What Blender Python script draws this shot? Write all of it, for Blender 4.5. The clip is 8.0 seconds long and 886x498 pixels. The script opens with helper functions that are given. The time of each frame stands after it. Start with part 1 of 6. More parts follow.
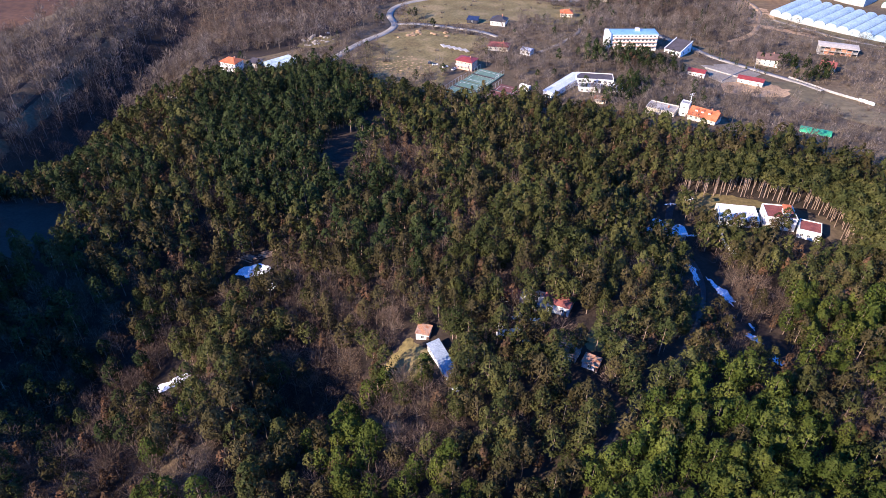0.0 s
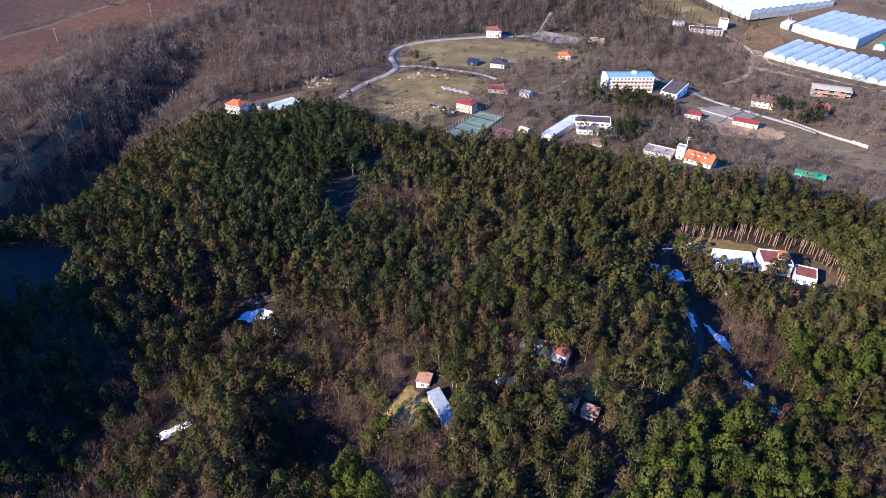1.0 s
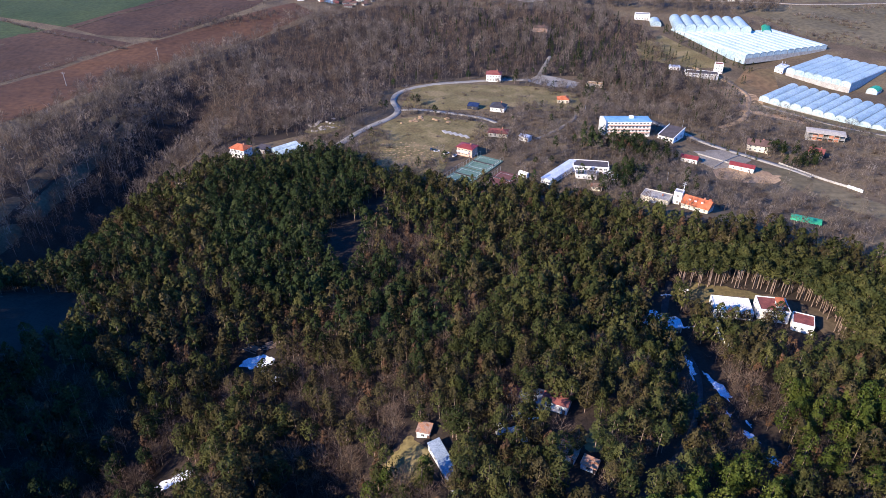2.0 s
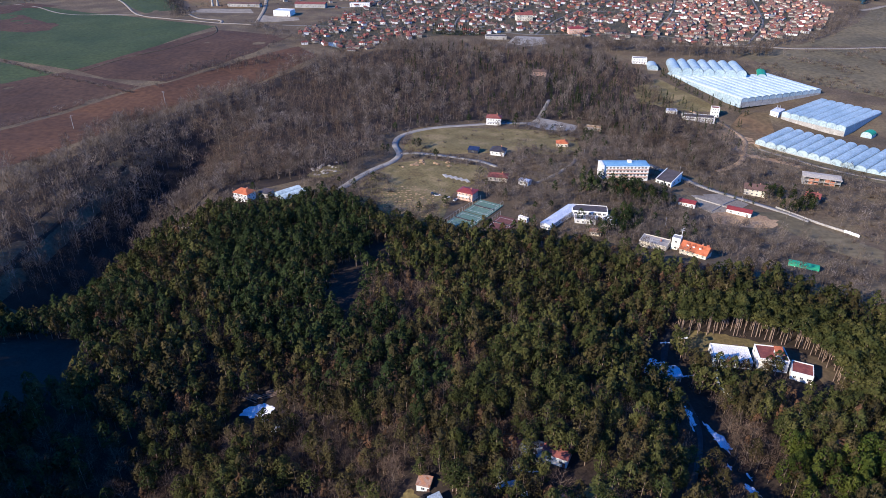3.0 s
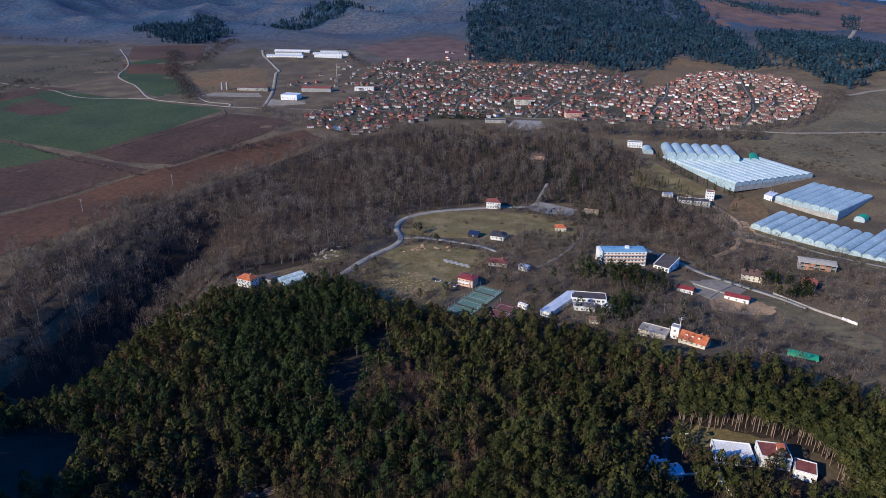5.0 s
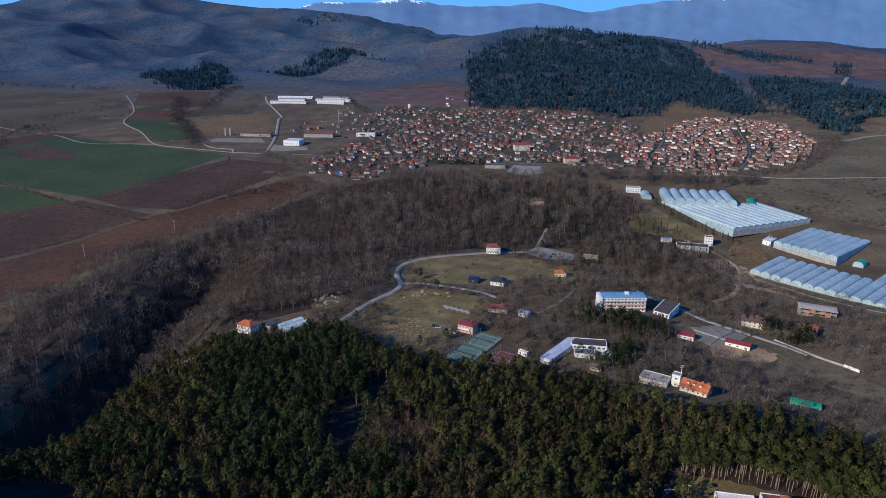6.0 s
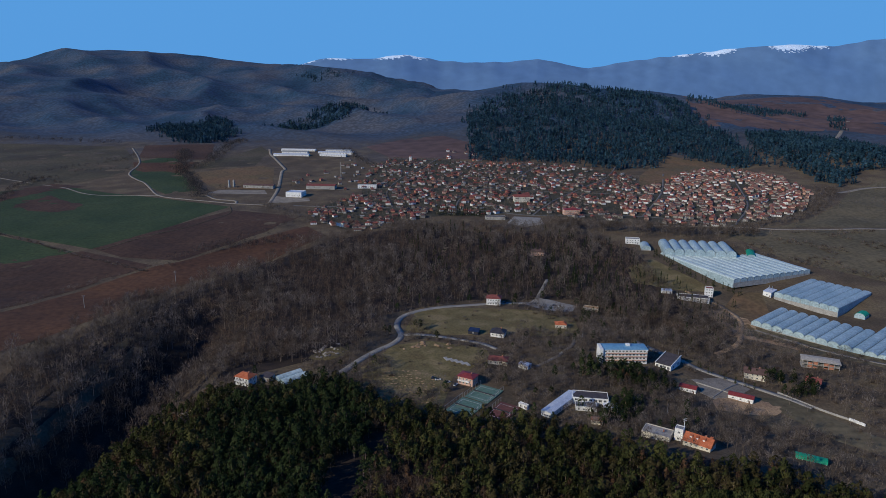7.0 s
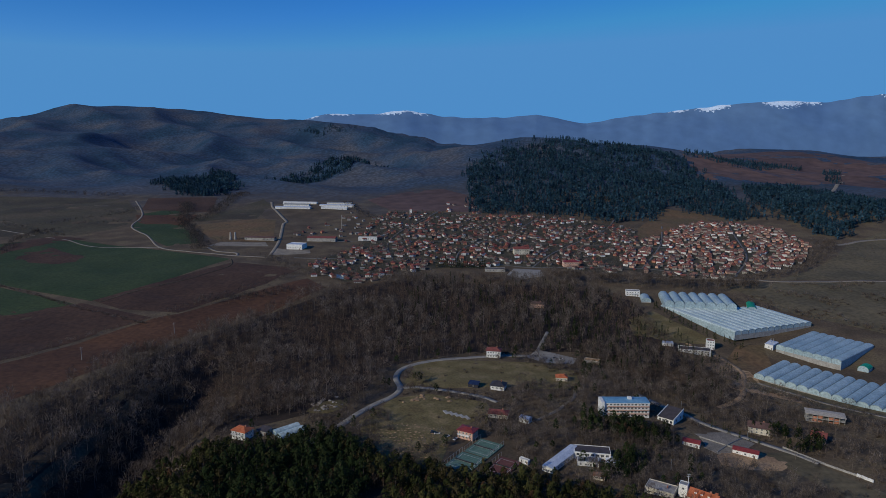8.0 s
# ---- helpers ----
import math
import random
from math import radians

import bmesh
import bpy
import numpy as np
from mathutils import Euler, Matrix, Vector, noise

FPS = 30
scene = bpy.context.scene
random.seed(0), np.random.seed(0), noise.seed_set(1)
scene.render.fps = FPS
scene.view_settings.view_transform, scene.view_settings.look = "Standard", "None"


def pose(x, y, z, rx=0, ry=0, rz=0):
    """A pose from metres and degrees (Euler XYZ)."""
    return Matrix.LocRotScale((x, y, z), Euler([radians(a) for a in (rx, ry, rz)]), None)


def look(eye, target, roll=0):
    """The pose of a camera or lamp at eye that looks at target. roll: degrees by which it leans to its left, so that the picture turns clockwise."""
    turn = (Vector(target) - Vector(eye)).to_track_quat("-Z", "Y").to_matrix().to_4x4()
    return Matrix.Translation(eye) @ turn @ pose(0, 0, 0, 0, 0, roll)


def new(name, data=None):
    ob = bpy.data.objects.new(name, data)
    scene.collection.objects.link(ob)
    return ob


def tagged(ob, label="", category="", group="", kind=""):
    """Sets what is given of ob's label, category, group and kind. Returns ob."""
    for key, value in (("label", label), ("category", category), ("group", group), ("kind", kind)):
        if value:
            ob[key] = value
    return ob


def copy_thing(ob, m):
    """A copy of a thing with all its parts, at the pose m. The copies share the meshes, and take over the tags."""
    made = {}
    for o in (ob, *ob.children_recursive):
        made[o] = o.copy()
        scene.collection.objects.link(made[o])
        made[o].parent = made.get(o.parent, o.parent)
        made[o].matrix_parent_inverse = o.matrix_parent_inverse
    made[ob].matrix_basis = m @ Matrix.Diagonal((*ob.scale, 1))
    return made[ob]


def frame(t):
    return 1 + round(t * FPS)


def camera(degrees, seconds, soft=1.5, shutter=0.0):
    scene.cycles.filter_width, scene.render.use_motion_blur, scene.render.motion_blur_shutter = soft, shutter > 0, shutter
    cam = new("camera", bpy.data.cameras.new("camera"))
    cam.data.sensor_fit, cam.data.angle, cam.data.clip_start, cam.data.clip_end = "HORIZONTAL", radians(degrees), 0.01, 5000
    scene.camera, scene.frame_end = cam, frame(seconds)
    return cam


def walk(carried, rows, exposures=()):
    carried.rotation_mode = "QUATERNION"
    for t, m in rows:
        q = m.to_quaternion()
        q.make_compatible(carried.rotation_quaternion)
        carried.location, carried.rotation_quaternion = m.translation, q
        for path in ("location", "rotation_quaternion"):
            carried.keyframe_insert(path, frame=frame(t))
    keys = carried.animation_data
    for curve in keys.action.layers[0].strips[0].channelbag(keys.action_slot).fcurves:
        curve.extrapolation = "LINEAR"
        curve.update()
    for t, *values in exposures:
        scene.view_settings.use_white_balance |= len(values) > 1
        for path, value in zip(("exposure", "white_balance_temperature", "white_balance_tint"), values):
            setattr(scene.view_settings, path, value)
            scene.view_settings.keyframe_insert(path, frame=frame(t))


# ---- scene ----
cam = camera(67.5, 8.0, 0.8)
# seconds, eye, target, roll
PATH = [
    (0, (0.00, 0.00, 160.00), (0.00, 240.43, -19.43), 0.21),
    (0.5, (0.01, 0.51, 164.06), (-0.08, 244.77, -10.12), 0.25),
    (1, (0.02, 0.76, 167.80), (-0.25, 248.95, -0.72), 0.26),
    (1.5, (-0.02, 0.80, 171.18), (-0.43, 253.17, 8.98), 0.28),
    (3, (0.19, 1.20, 182.16), (-0.94, 265.33, 39.91), 0.36),
    (3.5, (0.25, 1.19, 185.62), (-1.13, 268.99, 50.41), 0.36),
    (4, (0.47, 1.11, 189.18), (-1.16, 272.31, 60.93), 0.37),
    (4.5, (0.46, 1.17, 192.23), (-1.30, 275.62, 71.11), 0.42),
    (6, (0.73, 0.20, 198.63), (-1.58, 284.50, 102.86), 0.43),
    (6.5, (1.16, -0.48, 199.56), (-1.50, 287.16, 114.36), 0.43),
    (7, (1.71, -1.11, 199.53), (-1.32, 289.64, 125.69), 0.43),
    (7.5, (2.05, -1.90, 199.41), (-1.20, 291.57, 137.20), 0.43),
    (8, (2.40, -3.00, 199.39), (-1.06, 292.67, 148.74), 0.44),]
walk(cam, [(t, look(eye, target, roll)) for t, eye, target, roll in PATH],
     [(0.0, 1.22, 6600, 22), (1.5, 1.02, 6450, 18), (3.5, 0.46, 6150, 13), (4.5, 0.22, 6100, 11), (6.5, -0.44, 6100, 7), (8.0, -1.05, 6150, 5)])

# ---- world and sun ----
SUN_FROM = Vector((-0.72, -0.54, 0.46)).normalized()
world = bpy.data.worlds.new("winter_sky")
scene.world = world
world.use_nodes = True
wt = world.node_tree
sky = wt.nodes.new("ShaderNodeTexSky")
sky.sky_type, sky.sun_disc = "NISHITA", False
sky.sun_elevation = math.asin(SUN_FROM.z)
sky.sun_rotation = math.atan2(SUN_FROM.x, SUN_FROM.y)
sky.altitude, sky.air_density, sky.dust_density, sky.ozone_density = 1500, 1.0, 0.0, 7.0
deep = wt.nodes.new("ShaderNodeHueSaturation")
deep.inputs["Hue"].default_value, deep.inputs["Saturation"].default_value, deep.inputs["Value"].default_value = 0.51, 1.2, 1.6
wt.links.new(sky.outputs[0], deep.inputs["Color"])
even = wt.nodes.new("ShaderNodeMix")
even.data_type, even.blend_type = "RGBA", "DARKEN"
even.inputs["Factor"].default_value = 1.0
even.inputs["B"].default_value = (1.4, 4.1, 8.7, 1)
wt.links.new(deep.outputs[0], even.inputs["A"])
wt.links.new(even.outputs["Result"], wt.nodes["Background"].inputs[0])
wt.nodes["Background"].inputs[1].default_value = 0.13
sun_data = bpy.data.lights.new("sun", "SUN")
sun_data.energy, sun_data.angle, sun_data.color = 5.0, radians(0.5), (1.0, 0.88, 0.70)
sun = new("sun", sun_data)
sun.matrix_world = look(SUN_FROM * 800, (0, 0, 0))

# ---- materials ----
def mat(name, a, b, scale=0.5, fine=8.0, rough=0.9, bump_by=0.0, c=None, metal=0.0, spec=0.3, vary=0.35):
    """Two colours mingled by noise at two scales (in metres), with some relief."""
    m = bpy.data.materials.new(name)
    m.use_nodes = True
    nt = m.node_tree
    n, l = nt.nodes, nt.links
    p = n["Principled BSDF"]
    geo = n.new("ShaderNodeNewGeometry")
    n1, n2 = n.new("ShaderNodeTexNoise"), n.new("ShaderNodeTexNoise")
    n1.inputs["Scale"].default_value, n1.inputs["Detail"].default_value = scale, 4
    n2.inputs["Scale"].default_value, n2.inputs["Detail"].default_value = fine, 3
    l.new(geo.outputs["Position"], n1.inputs["Vector"])
    l.new(geo.outputs["Position"], n2.inputs["Vector"])
    ramp = n.new("ShaderNodeValToRGB")
    ramp.color_ramp.elements[0].position, ramp.color_ramp.elements[1].position = 0.36, 0.64
    ramp.color_ramp.elements[0].color, ramp.color_ramp.elements[1].color = (*a, 1), (*b, 1)
    if c:
        e = ramp.color_ramp.elements.new(0.5)
        e.color = (*c, 1)
    l.new(n1.outputs[0], ramp.inputs[0])
    hsv = n.new("ShaderNodeHueSaturation")
    rng = n.new("ShaderNodeMapRange")
    rng.inputs[1].default_value, rng.inputs[2].default_value = 0.25, 0.75
    rng.inputs[3].default_value, rng.inputs[4].default_value = 1 - vary, 1 + vary
    l.new(n2.outputs[0], rng.inputs[0])
    l.new(rng.outputs[0], hsv.inputs["Value"])
    l.new(ramp.outputs[0], hsv.inputs["Color"])
    l.new(hsv.outputs[0], p.inputs["Base Color"])
    p.inputs["Roughness"].default_value, p.inputs["Metallic"].default_value = rough, metal
    p.inputs["Specular IOR Level"].default_value = spec
    if bump_by:
        bn = n.new("ShaderNodeBump")
        bn.inputs["Strength"].default_value, bn.inputs["Distance"].default_value = 0.6, bump_by
        l.new(n2.outputs[0], bn.inputs["Height"])
        l.new(bn.outputs[0], p.inputs["Normal"])
    return m


def leafy(name, a, b, c):
    """Foliage: differs from leaf cluster to leaf cluster and, at tree size, from tree to tree."""
    m = mat(name, a, b, 0.11, 1.2, 0.85, c=c, spec=0.1)
    nt = m.node_tree
    n, l = nt.nodes, nt.links
    geo = n["Geometry"]
    hsv = n["Hue/Saturation/Value"]
    add = n.new("ShaderNodeMath")
    add.operation = "MULTIPLY_ADD"
    l.new(geo.outputs["Random Per Island"], add.inputs[0])
    add.inputs[1].default_value, add.inputs[2].default_value = 0.6, 0.7
    wide = n.new("ShaderNodeTexNoise")
    wide.inputs["Scale"].default_value, wide.inputs["Detail"].default_value = 0.022, 3
    l.new(geo.outputs["Position"], wide.inputs["Vector"])
    drift = n.new("ShaderNodeMapRange")
    drift.inputs[1].default_value, drift.inputs[2].default_value = 0.3, 0.7
    drift.inputs[3].default_value, drift.inputs[4].default_value = 0.7, 1.3
    l.new(wide.outputs[0], drift.inputs[0])
    times = n.new("ShaderNodeMath")
    times.operation = "MULTIPLY"
    l.new(add.outputs[0], times.inputs[0])
    l.new(drift.outputs[0], times.inputs[1])
    l.new(times.outputs[0], hsv.inputs["Value"])
    glow = n.new("ShaderNodeBsdfTranslucent")
    l.new(hsv.outputs[0], glow.inputs["Color"])
    both = n.new("ShaderNodeMixShader")
    both.inputs[0].default_value = 0.3
    l.new(n["Principled BSDF"].outputs[0], both.inputs[1])
    l.new(glow.outputs[0], both.inputs[2])
    l.new(both.outputs[0], n["Material Output"].inputs["Surface"])
    return m


M = {}
M["ground"] = mat("dry_winter_ground", (0.082, 0.060, 0.035), (0.145, 0.108, 0.060), 0.03, 0.5, 0.95, 0.3, c=(0.108, 0.077, 0.047))
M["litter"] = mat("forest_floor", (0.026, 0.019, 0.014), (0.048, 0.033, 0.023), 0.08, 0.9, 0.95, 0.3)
M["meadow"] = mat("dry_meadow_grass", (0.135, 0.100, 0.040), (0.225, 0.168, 0.078), 0.06, 0.6, 0.95, 0.2, c=(0.160, 0.126, 0.050))
M["green_field"] = mat("winter_wheat", (0.030, 0.050, 0.017), (0.046, 0.066, 0.023), 0.012, 0.25, 0.95, 0.1)
M["soil"] = mat("ploughed_soil", (0.072, 0.033, 0.016), (0.106, 0.050, 0.024), 0.012, 0.2, 0.95, 0.2)
M["soil_light"] = mat("pale_stubble", (0.165, 0.098, 0.048), (0.125, 0.090, 0.042), 0.015, 0.2, 0.95, 0.2)
M["soil_dark"] = mat("dark_ploughed_soil", (0.054, 0.029, 0.018), (0.082, 0.045, 0.027), 0.012, 0.2, 0.95, 0.2)
M["olive"] = mat("fallow_field", (0.098, 0.080, 0.044), (0.150, 0.118, 0.064), 0.012, 0.2, 0.95, 0.2)
M["fallow"] = mat("dull_fallow_soil", (0.058, 0.046, 0.029), (0.096, 0.074, 0.044), 0.010, 0.2, 0.95, 0.2, c=(0.074, 0.062, 0.034))
M["dirt"] = mat("bare_tan_earth", (0.42, 0.28, 0.155), (0.29, 0.185, 0.105), 0.06, 0.6, 0.95, 0.2)
M["asphalt"] = mat("worn_grey_road", (0.235, 0.215, 0.185), (0.31, 0.285, 0.245), 0.15, 2.0, 0.9, 0.02)
M["track"] = mat("pale_dirt_track", (0.21, 0.18, 0.14), (0.28, 0.24, 0.19), 0.1, 1.0, 0.95, 0.05)
M["snow"] = mat("old_snow", (0.66, 0.70, 0.76), (0.84, 0.86, 0.90), 0.6, 3.0, 0.7, 0.1)
# the blue of this snow is painted distance haze
M["far_snow"] = mat("hazed_mountain_snow", (0.62, 0.76, 0.92), (0.74, 0.84, 0.95), 0.02, 0.2, 0.8)
M["pine"] = leafy("pine_needles", (0.031, 0.039, 0.012), (0.090, 0.086, 0.027), (0.054, 0.058, 0.018))
M["pine_fresh"] = leafy("fresh_pine_needles", (0.036, 0.054, 0.009), (0.098, 0.112, 0.022), (0.060, 0.078, 0.015))
M["pine_olive"] = leafy("olive_pine_needles", (0.042, 0.036, 0.015), (0.086, 0.069, 0.030), (0.060, 0.049, 0.020))
M["pine_dark"] = leafy("dark_conifer_needles", (0.019, 0.031, 0.011), (0.044, 0.055, 0.020), (0.029, 0.042, 0.014))
# far needles brightened and turned blue, distance haze put into their colour
M["far_pine"] = leafy("hazed_pine_cover", (0.021, 0.058, 0.084), (0.048, 0.092, 0.122), (0.032, 0.073, 0.101))
M["rust_leaf"] = leafy("withered_oak_leaves", (0.070, 0.042, 0.025), (0.128, 0.068, 0.038), (0.092, 0.054, 0.030))
M["twig"] = leafy("bare_twigs", (0.084, 0.063, 0.046), (0.235, 0.190, 0.152), (0.142, 0.110, 0.086))
M["pale_twig"] = leafy("silvery_poplar_twigs", (0.110, 0.083, 0.062), (0.230, 0.180, 0.140), (0.155, 0.120, 0.093))
M["tile_clay"] = mat("faded_clay_tiles", (0.155, 0.080, 0.064), (0.235, 0.125, 0.098), 0.3, 3.0, 0.85)
M["plaster"] = mat("old_plaster", (0.27, 0.24, 0.21), (0.40, 0.37, 0.32), 0.3, 2.0, 0.9)
# near-black lane: the shade of the pines is put into its colour
M["lane"] = mat("shade_darkened_lane", (0.030, 0.029, 0.030), (0.050, 0.048, 0.047), 0.3, 2.0, 0.8)
M["oak_twig"] = leafy("dark_bare_twigs", (0.090, 0.060, 0.042), (0.185, 0.128, 0.090), (0.124, 0.085, 0.060))
M["hedge_twig"] = leafy("grey_hedge_twigs", (0.046, 0.040, 0.038), (0.090, 0.078, 0.072), (0.064, 0.056, 0.052))
M["street"] = mat("village_street", (0.12, 0.115, 0.11), (0.16, 0.15, 0.14), 0.2, 2.0, 0.9)
M["village"] = mat("garden_ground", (0.042, 0.040, 0.024), (0.082, 0.070, 0.043), 0.03, 0.4, 0.95, 0.2)
M["blue_grey"] = mat("blue_grey_sheet", (0.20, 0.25, 0.30), (0.28, 0.33, 0.38), 0.4, 2.0, 0.5)
M["plateau"] = mat("reddish_plateau_fields", (0.090, 0.058, 0.052), (0.13, 0.080, 0.066), 0.003, 0.03, 0.95)
M["bark"] = mat("grey_brown_bark", (0.13, 0.10, 0.075), (0.22, 0.17, 0.13), 0.5, 4.0, 0.95)
M["pale_bark"] = mat("silvery_poplar_bark", (0.16, 0.13, 0.105), (0.24, 0.20, 0.165), 0.5, 4.0, 0.95)
M["pine_bark"] = mat("pale_pine_bark", (0.19, 0.132, 0.100), (0.31, 0.225, 0.172), 0.4, 4.0, 0.95)
M["white"] = mat("white_render", (0.70, 0.68, 0.63), (0.80, 0.79, 0.75), 0.3, 2.0, 0.85)
M["cream"] = mat("cream_render", (0.58, 0.52, 0.40), (0.68, 0.62, 0.50), 0.3, 2.0, 0.85)
M["pinkish"] = mat("salmon_render", (0.55, 0.33, 0.24), (0.62, 0.40, 0.30), 0.3, 2.0, 0.85)
M["concrete"] = mat("weathered_concrete", (0.30, 0.28, 0.25), (0.40, 0.38, 0.34), 0.3, 2.0, 0.9)
M["brickwork"] = mat("bare_brick_wall", (0.38, 0.16, 0.10), (0.46, 0.22, 0.14), 0.4, 3.0, 0.9)
M["tile_red"] = mat("red_clay_tiles", (0.165, 0.050, 0.044), (0.25, 0.078, 0.060), 0.4, 3.0, 0.8)
M["tile_orange"] = mat("orange_clay_tiles", (0.40, 0.105, 0.042), (0.51, 0.155, 0.068), 0.4, 3.0, 0.8)
M["tile_old"] = mat("old_brown_tiles", (0.098, 0.058, 0.048), (0.155, 0.090, 0.074), 0.3, 3.0, 0.85)
M["tile_dark"] = mat("dark_roof_tiles", (0.035, 0.032, 0.04), (0.055, 0.05, 0.055), 0.4, 3.0, 0.6)
M["maroon"] = mat("maroon_sheet_roof", (0.20, 0.035, 0.035), (0.26, 0.05, 0.045), 0.4, 3.0, 0.5)
M["rusty"] = mat("rusty_sheet_roof", (0.30, 0.12, 0.06), (0.42, 0.20, 0.11), 0.5, 3.0, 0.8, c=(0.36, 0.24, 0.18))
M["blue_roof"] = mat("blue_sheet_roof", (0.14, 0.30, 0.44), (0.20, 0.38, 0.52), 0.3, 2.0, 0.45)
M["felt"] = mat("grey_felt_roof", (0.22, 0.22, 0.22), (0.32, 0.32, 0.31), 0.3, 2.0, 0.9)
M["dark_felt"] = mat("dark_felt_roof", (0.06, 0.05, 0.05), (0.09, 0.075, 0.075), 0.3, 2.0, 0.8)
M["sheet"] = mat("pale_metal_sheet", (0.55, 0.58, 0.62), (0.66, 0.68, 0.72), 0.3, 2.0, 0.45, metal=0.2)
M["film"] = mat("greenhouse_film", (0.29, 0.38, 0.41), (0.38, 0.47, 0.49), 0.05, 0.6, 0.42, spec=0.35)
M["film_white"] = mat("whitened_greenhouse_film", (0.45, 0.54, 0.52), (0.55, 0.63, 0.60), 0.05, 0.6, 0.45, spec=0.35)
M["green_sheet"] = mat("green_tarpaulin", (0.02, 0.25, 0.13), (0.03, 0.33, 0.18), 0.5, 3.0, 0.5)
M["glass"] = mat("window_glass", (0.03, 0.035, 0.04), (0.05, 0.055, 0.06), 0.5, 2.0, 0.12, spec=0.6)
M["court"] = mat("green_court", (0.095, 0.17, 0.13), (0.125, 0.20, 0.155), 0.1, 1.0, 0.9)
M["clay"] = mat("dark_red_clay", (0.12, 0.045, 0.04), (0.15, 0.06, 0.05), 0.1, 1.0, 0.9)
M["steel"] = mat("galvanised_steel", (0.35, 0.35, 0.35), (0.45, 0.45, 0.45), 0.5, 3.0, 0.5, metal=0.6)
M["stone"] = mat("pale_rock", (0.38, 0.33, 0.26), (0.50, 0.44, 0.36), 0.5, 3.0, 0.9)
M["dark_paint"] = mat("dark_car_paint", (0.03, 0.03, 0.04), (0.05, 0.05, 0.06), 0.5, 3.0, 0.3)
M["pool"] = mat("pale_pond_water", (0.22, 0.32, 0.36), (0.27, 0.37, 0.41), 0.5, 3.0, 0.2)
M["solar"] = mat("solar_panel", (0.02, 0.03, 0.07), (0.03, 0.045, 0.09), 0.5, 3.0, 0.2)
# mountain colour with the haze of distance mixed in as blue
M["massif"] = mat("hazed_mountain", (0.115, 0.205, 0.365), (0.130, 0.225, 0.375), 0.002, 0.012, 1.0, spec=0.0, vary=0.10)



def hill_cover():
    """Grass and soil of the valley give way, along an uneven line, to leafless hill woodland whose blue is painted
    haze.
    """
    nt = M["ground"].node_tree
    n, l = nt.nodes, nt.links
    xyz, nz, mul, rng, mix = n.new("ShaderNodeSeparateXYZ"), n.new("ShaderNodeTexNoise"), n.new("ShaderNodeMath"), n.new("ShaderNodeMapRange"), n.new("ShaderNodeMix")
    geo = n["Geometry"]
    l.new(geo.outputs["Position"], xyz.inputs[0])
    l.new(geo.outputs["Position"], nz.inputs["Vector"])
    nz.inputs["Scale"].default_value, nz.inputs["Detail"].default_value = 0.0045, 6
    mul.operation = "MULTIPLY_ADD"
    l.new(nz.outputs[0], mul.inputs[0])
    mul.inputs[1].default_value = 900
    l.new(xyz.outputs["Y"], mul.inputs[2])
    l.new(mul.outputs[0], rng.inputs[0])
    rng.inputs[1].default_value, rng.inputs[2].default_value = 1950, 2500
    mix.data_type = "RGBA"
    # stands of differing wood, clearings between them, all shifted to blue as painted haze
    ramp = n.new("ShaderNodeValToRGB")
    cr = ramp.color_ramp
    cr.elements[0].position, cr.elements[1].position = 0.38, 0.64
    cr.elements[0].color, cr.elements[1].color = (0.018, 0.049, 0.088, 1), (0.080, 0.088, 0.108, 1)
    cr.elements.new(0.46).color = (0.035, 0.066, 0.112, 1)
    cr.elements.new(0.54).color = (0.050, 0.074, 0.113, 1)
    l.new(nz.outputs[0], ramp.inputs[0])
    # single crowns as cells, lighter in the middle and darker towards the edge
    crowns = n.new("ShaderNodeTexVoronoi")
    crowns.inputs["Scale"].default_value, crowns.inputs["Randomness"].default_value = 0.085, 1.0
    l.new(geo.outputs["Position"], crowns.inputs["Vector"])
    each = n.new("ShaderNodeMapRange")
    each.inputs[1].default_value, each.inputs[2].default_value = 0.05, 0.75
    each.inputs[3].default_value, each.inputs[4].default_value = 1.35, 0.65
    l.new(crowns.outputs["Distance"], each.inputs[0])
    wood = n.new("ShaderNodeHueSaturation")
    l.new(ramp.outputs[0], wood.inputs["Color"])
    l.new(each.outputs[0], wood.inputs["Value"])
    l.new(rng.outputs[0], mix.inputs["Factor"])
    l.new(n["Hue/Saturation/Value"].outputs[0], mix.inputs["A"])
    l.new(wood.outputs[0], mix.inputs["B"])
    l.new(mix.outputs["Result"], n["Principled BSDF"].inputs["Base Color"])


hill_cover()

# ---- lie of the land ----
PLAIN_Y = [-2000, 0, 120, 300, 450, 560, 650, 800, 1000, 1200, 1500, 2000, 2600, 3400, 5200]
PLAIN_Z = [-25, -14, -12, -14, -15, -17, -20, -12, -2, 8, 22, 44, 62, 85, 80]


def bump(x, y, cx, cy, sx, sy):
    return np.exp(-(((x - cx) / sx) ** 2 + ((y - cy) / sy) ** 2))


def swell(x, y, length, seed):
    """Soft uneven rise and fall between -1 and 1."""
    a, b = x / length + seed * 1.7, y / length + seed * 2.3
    return (np.sin(a * 2.1 + 1.3 * np.sin(b * 1.7)) + np.sin(b * 2.7 + 1.1 * np.sin(a * 1.3 + seed)) + np.sin((a + b) * 1.9 + seed)) / 3


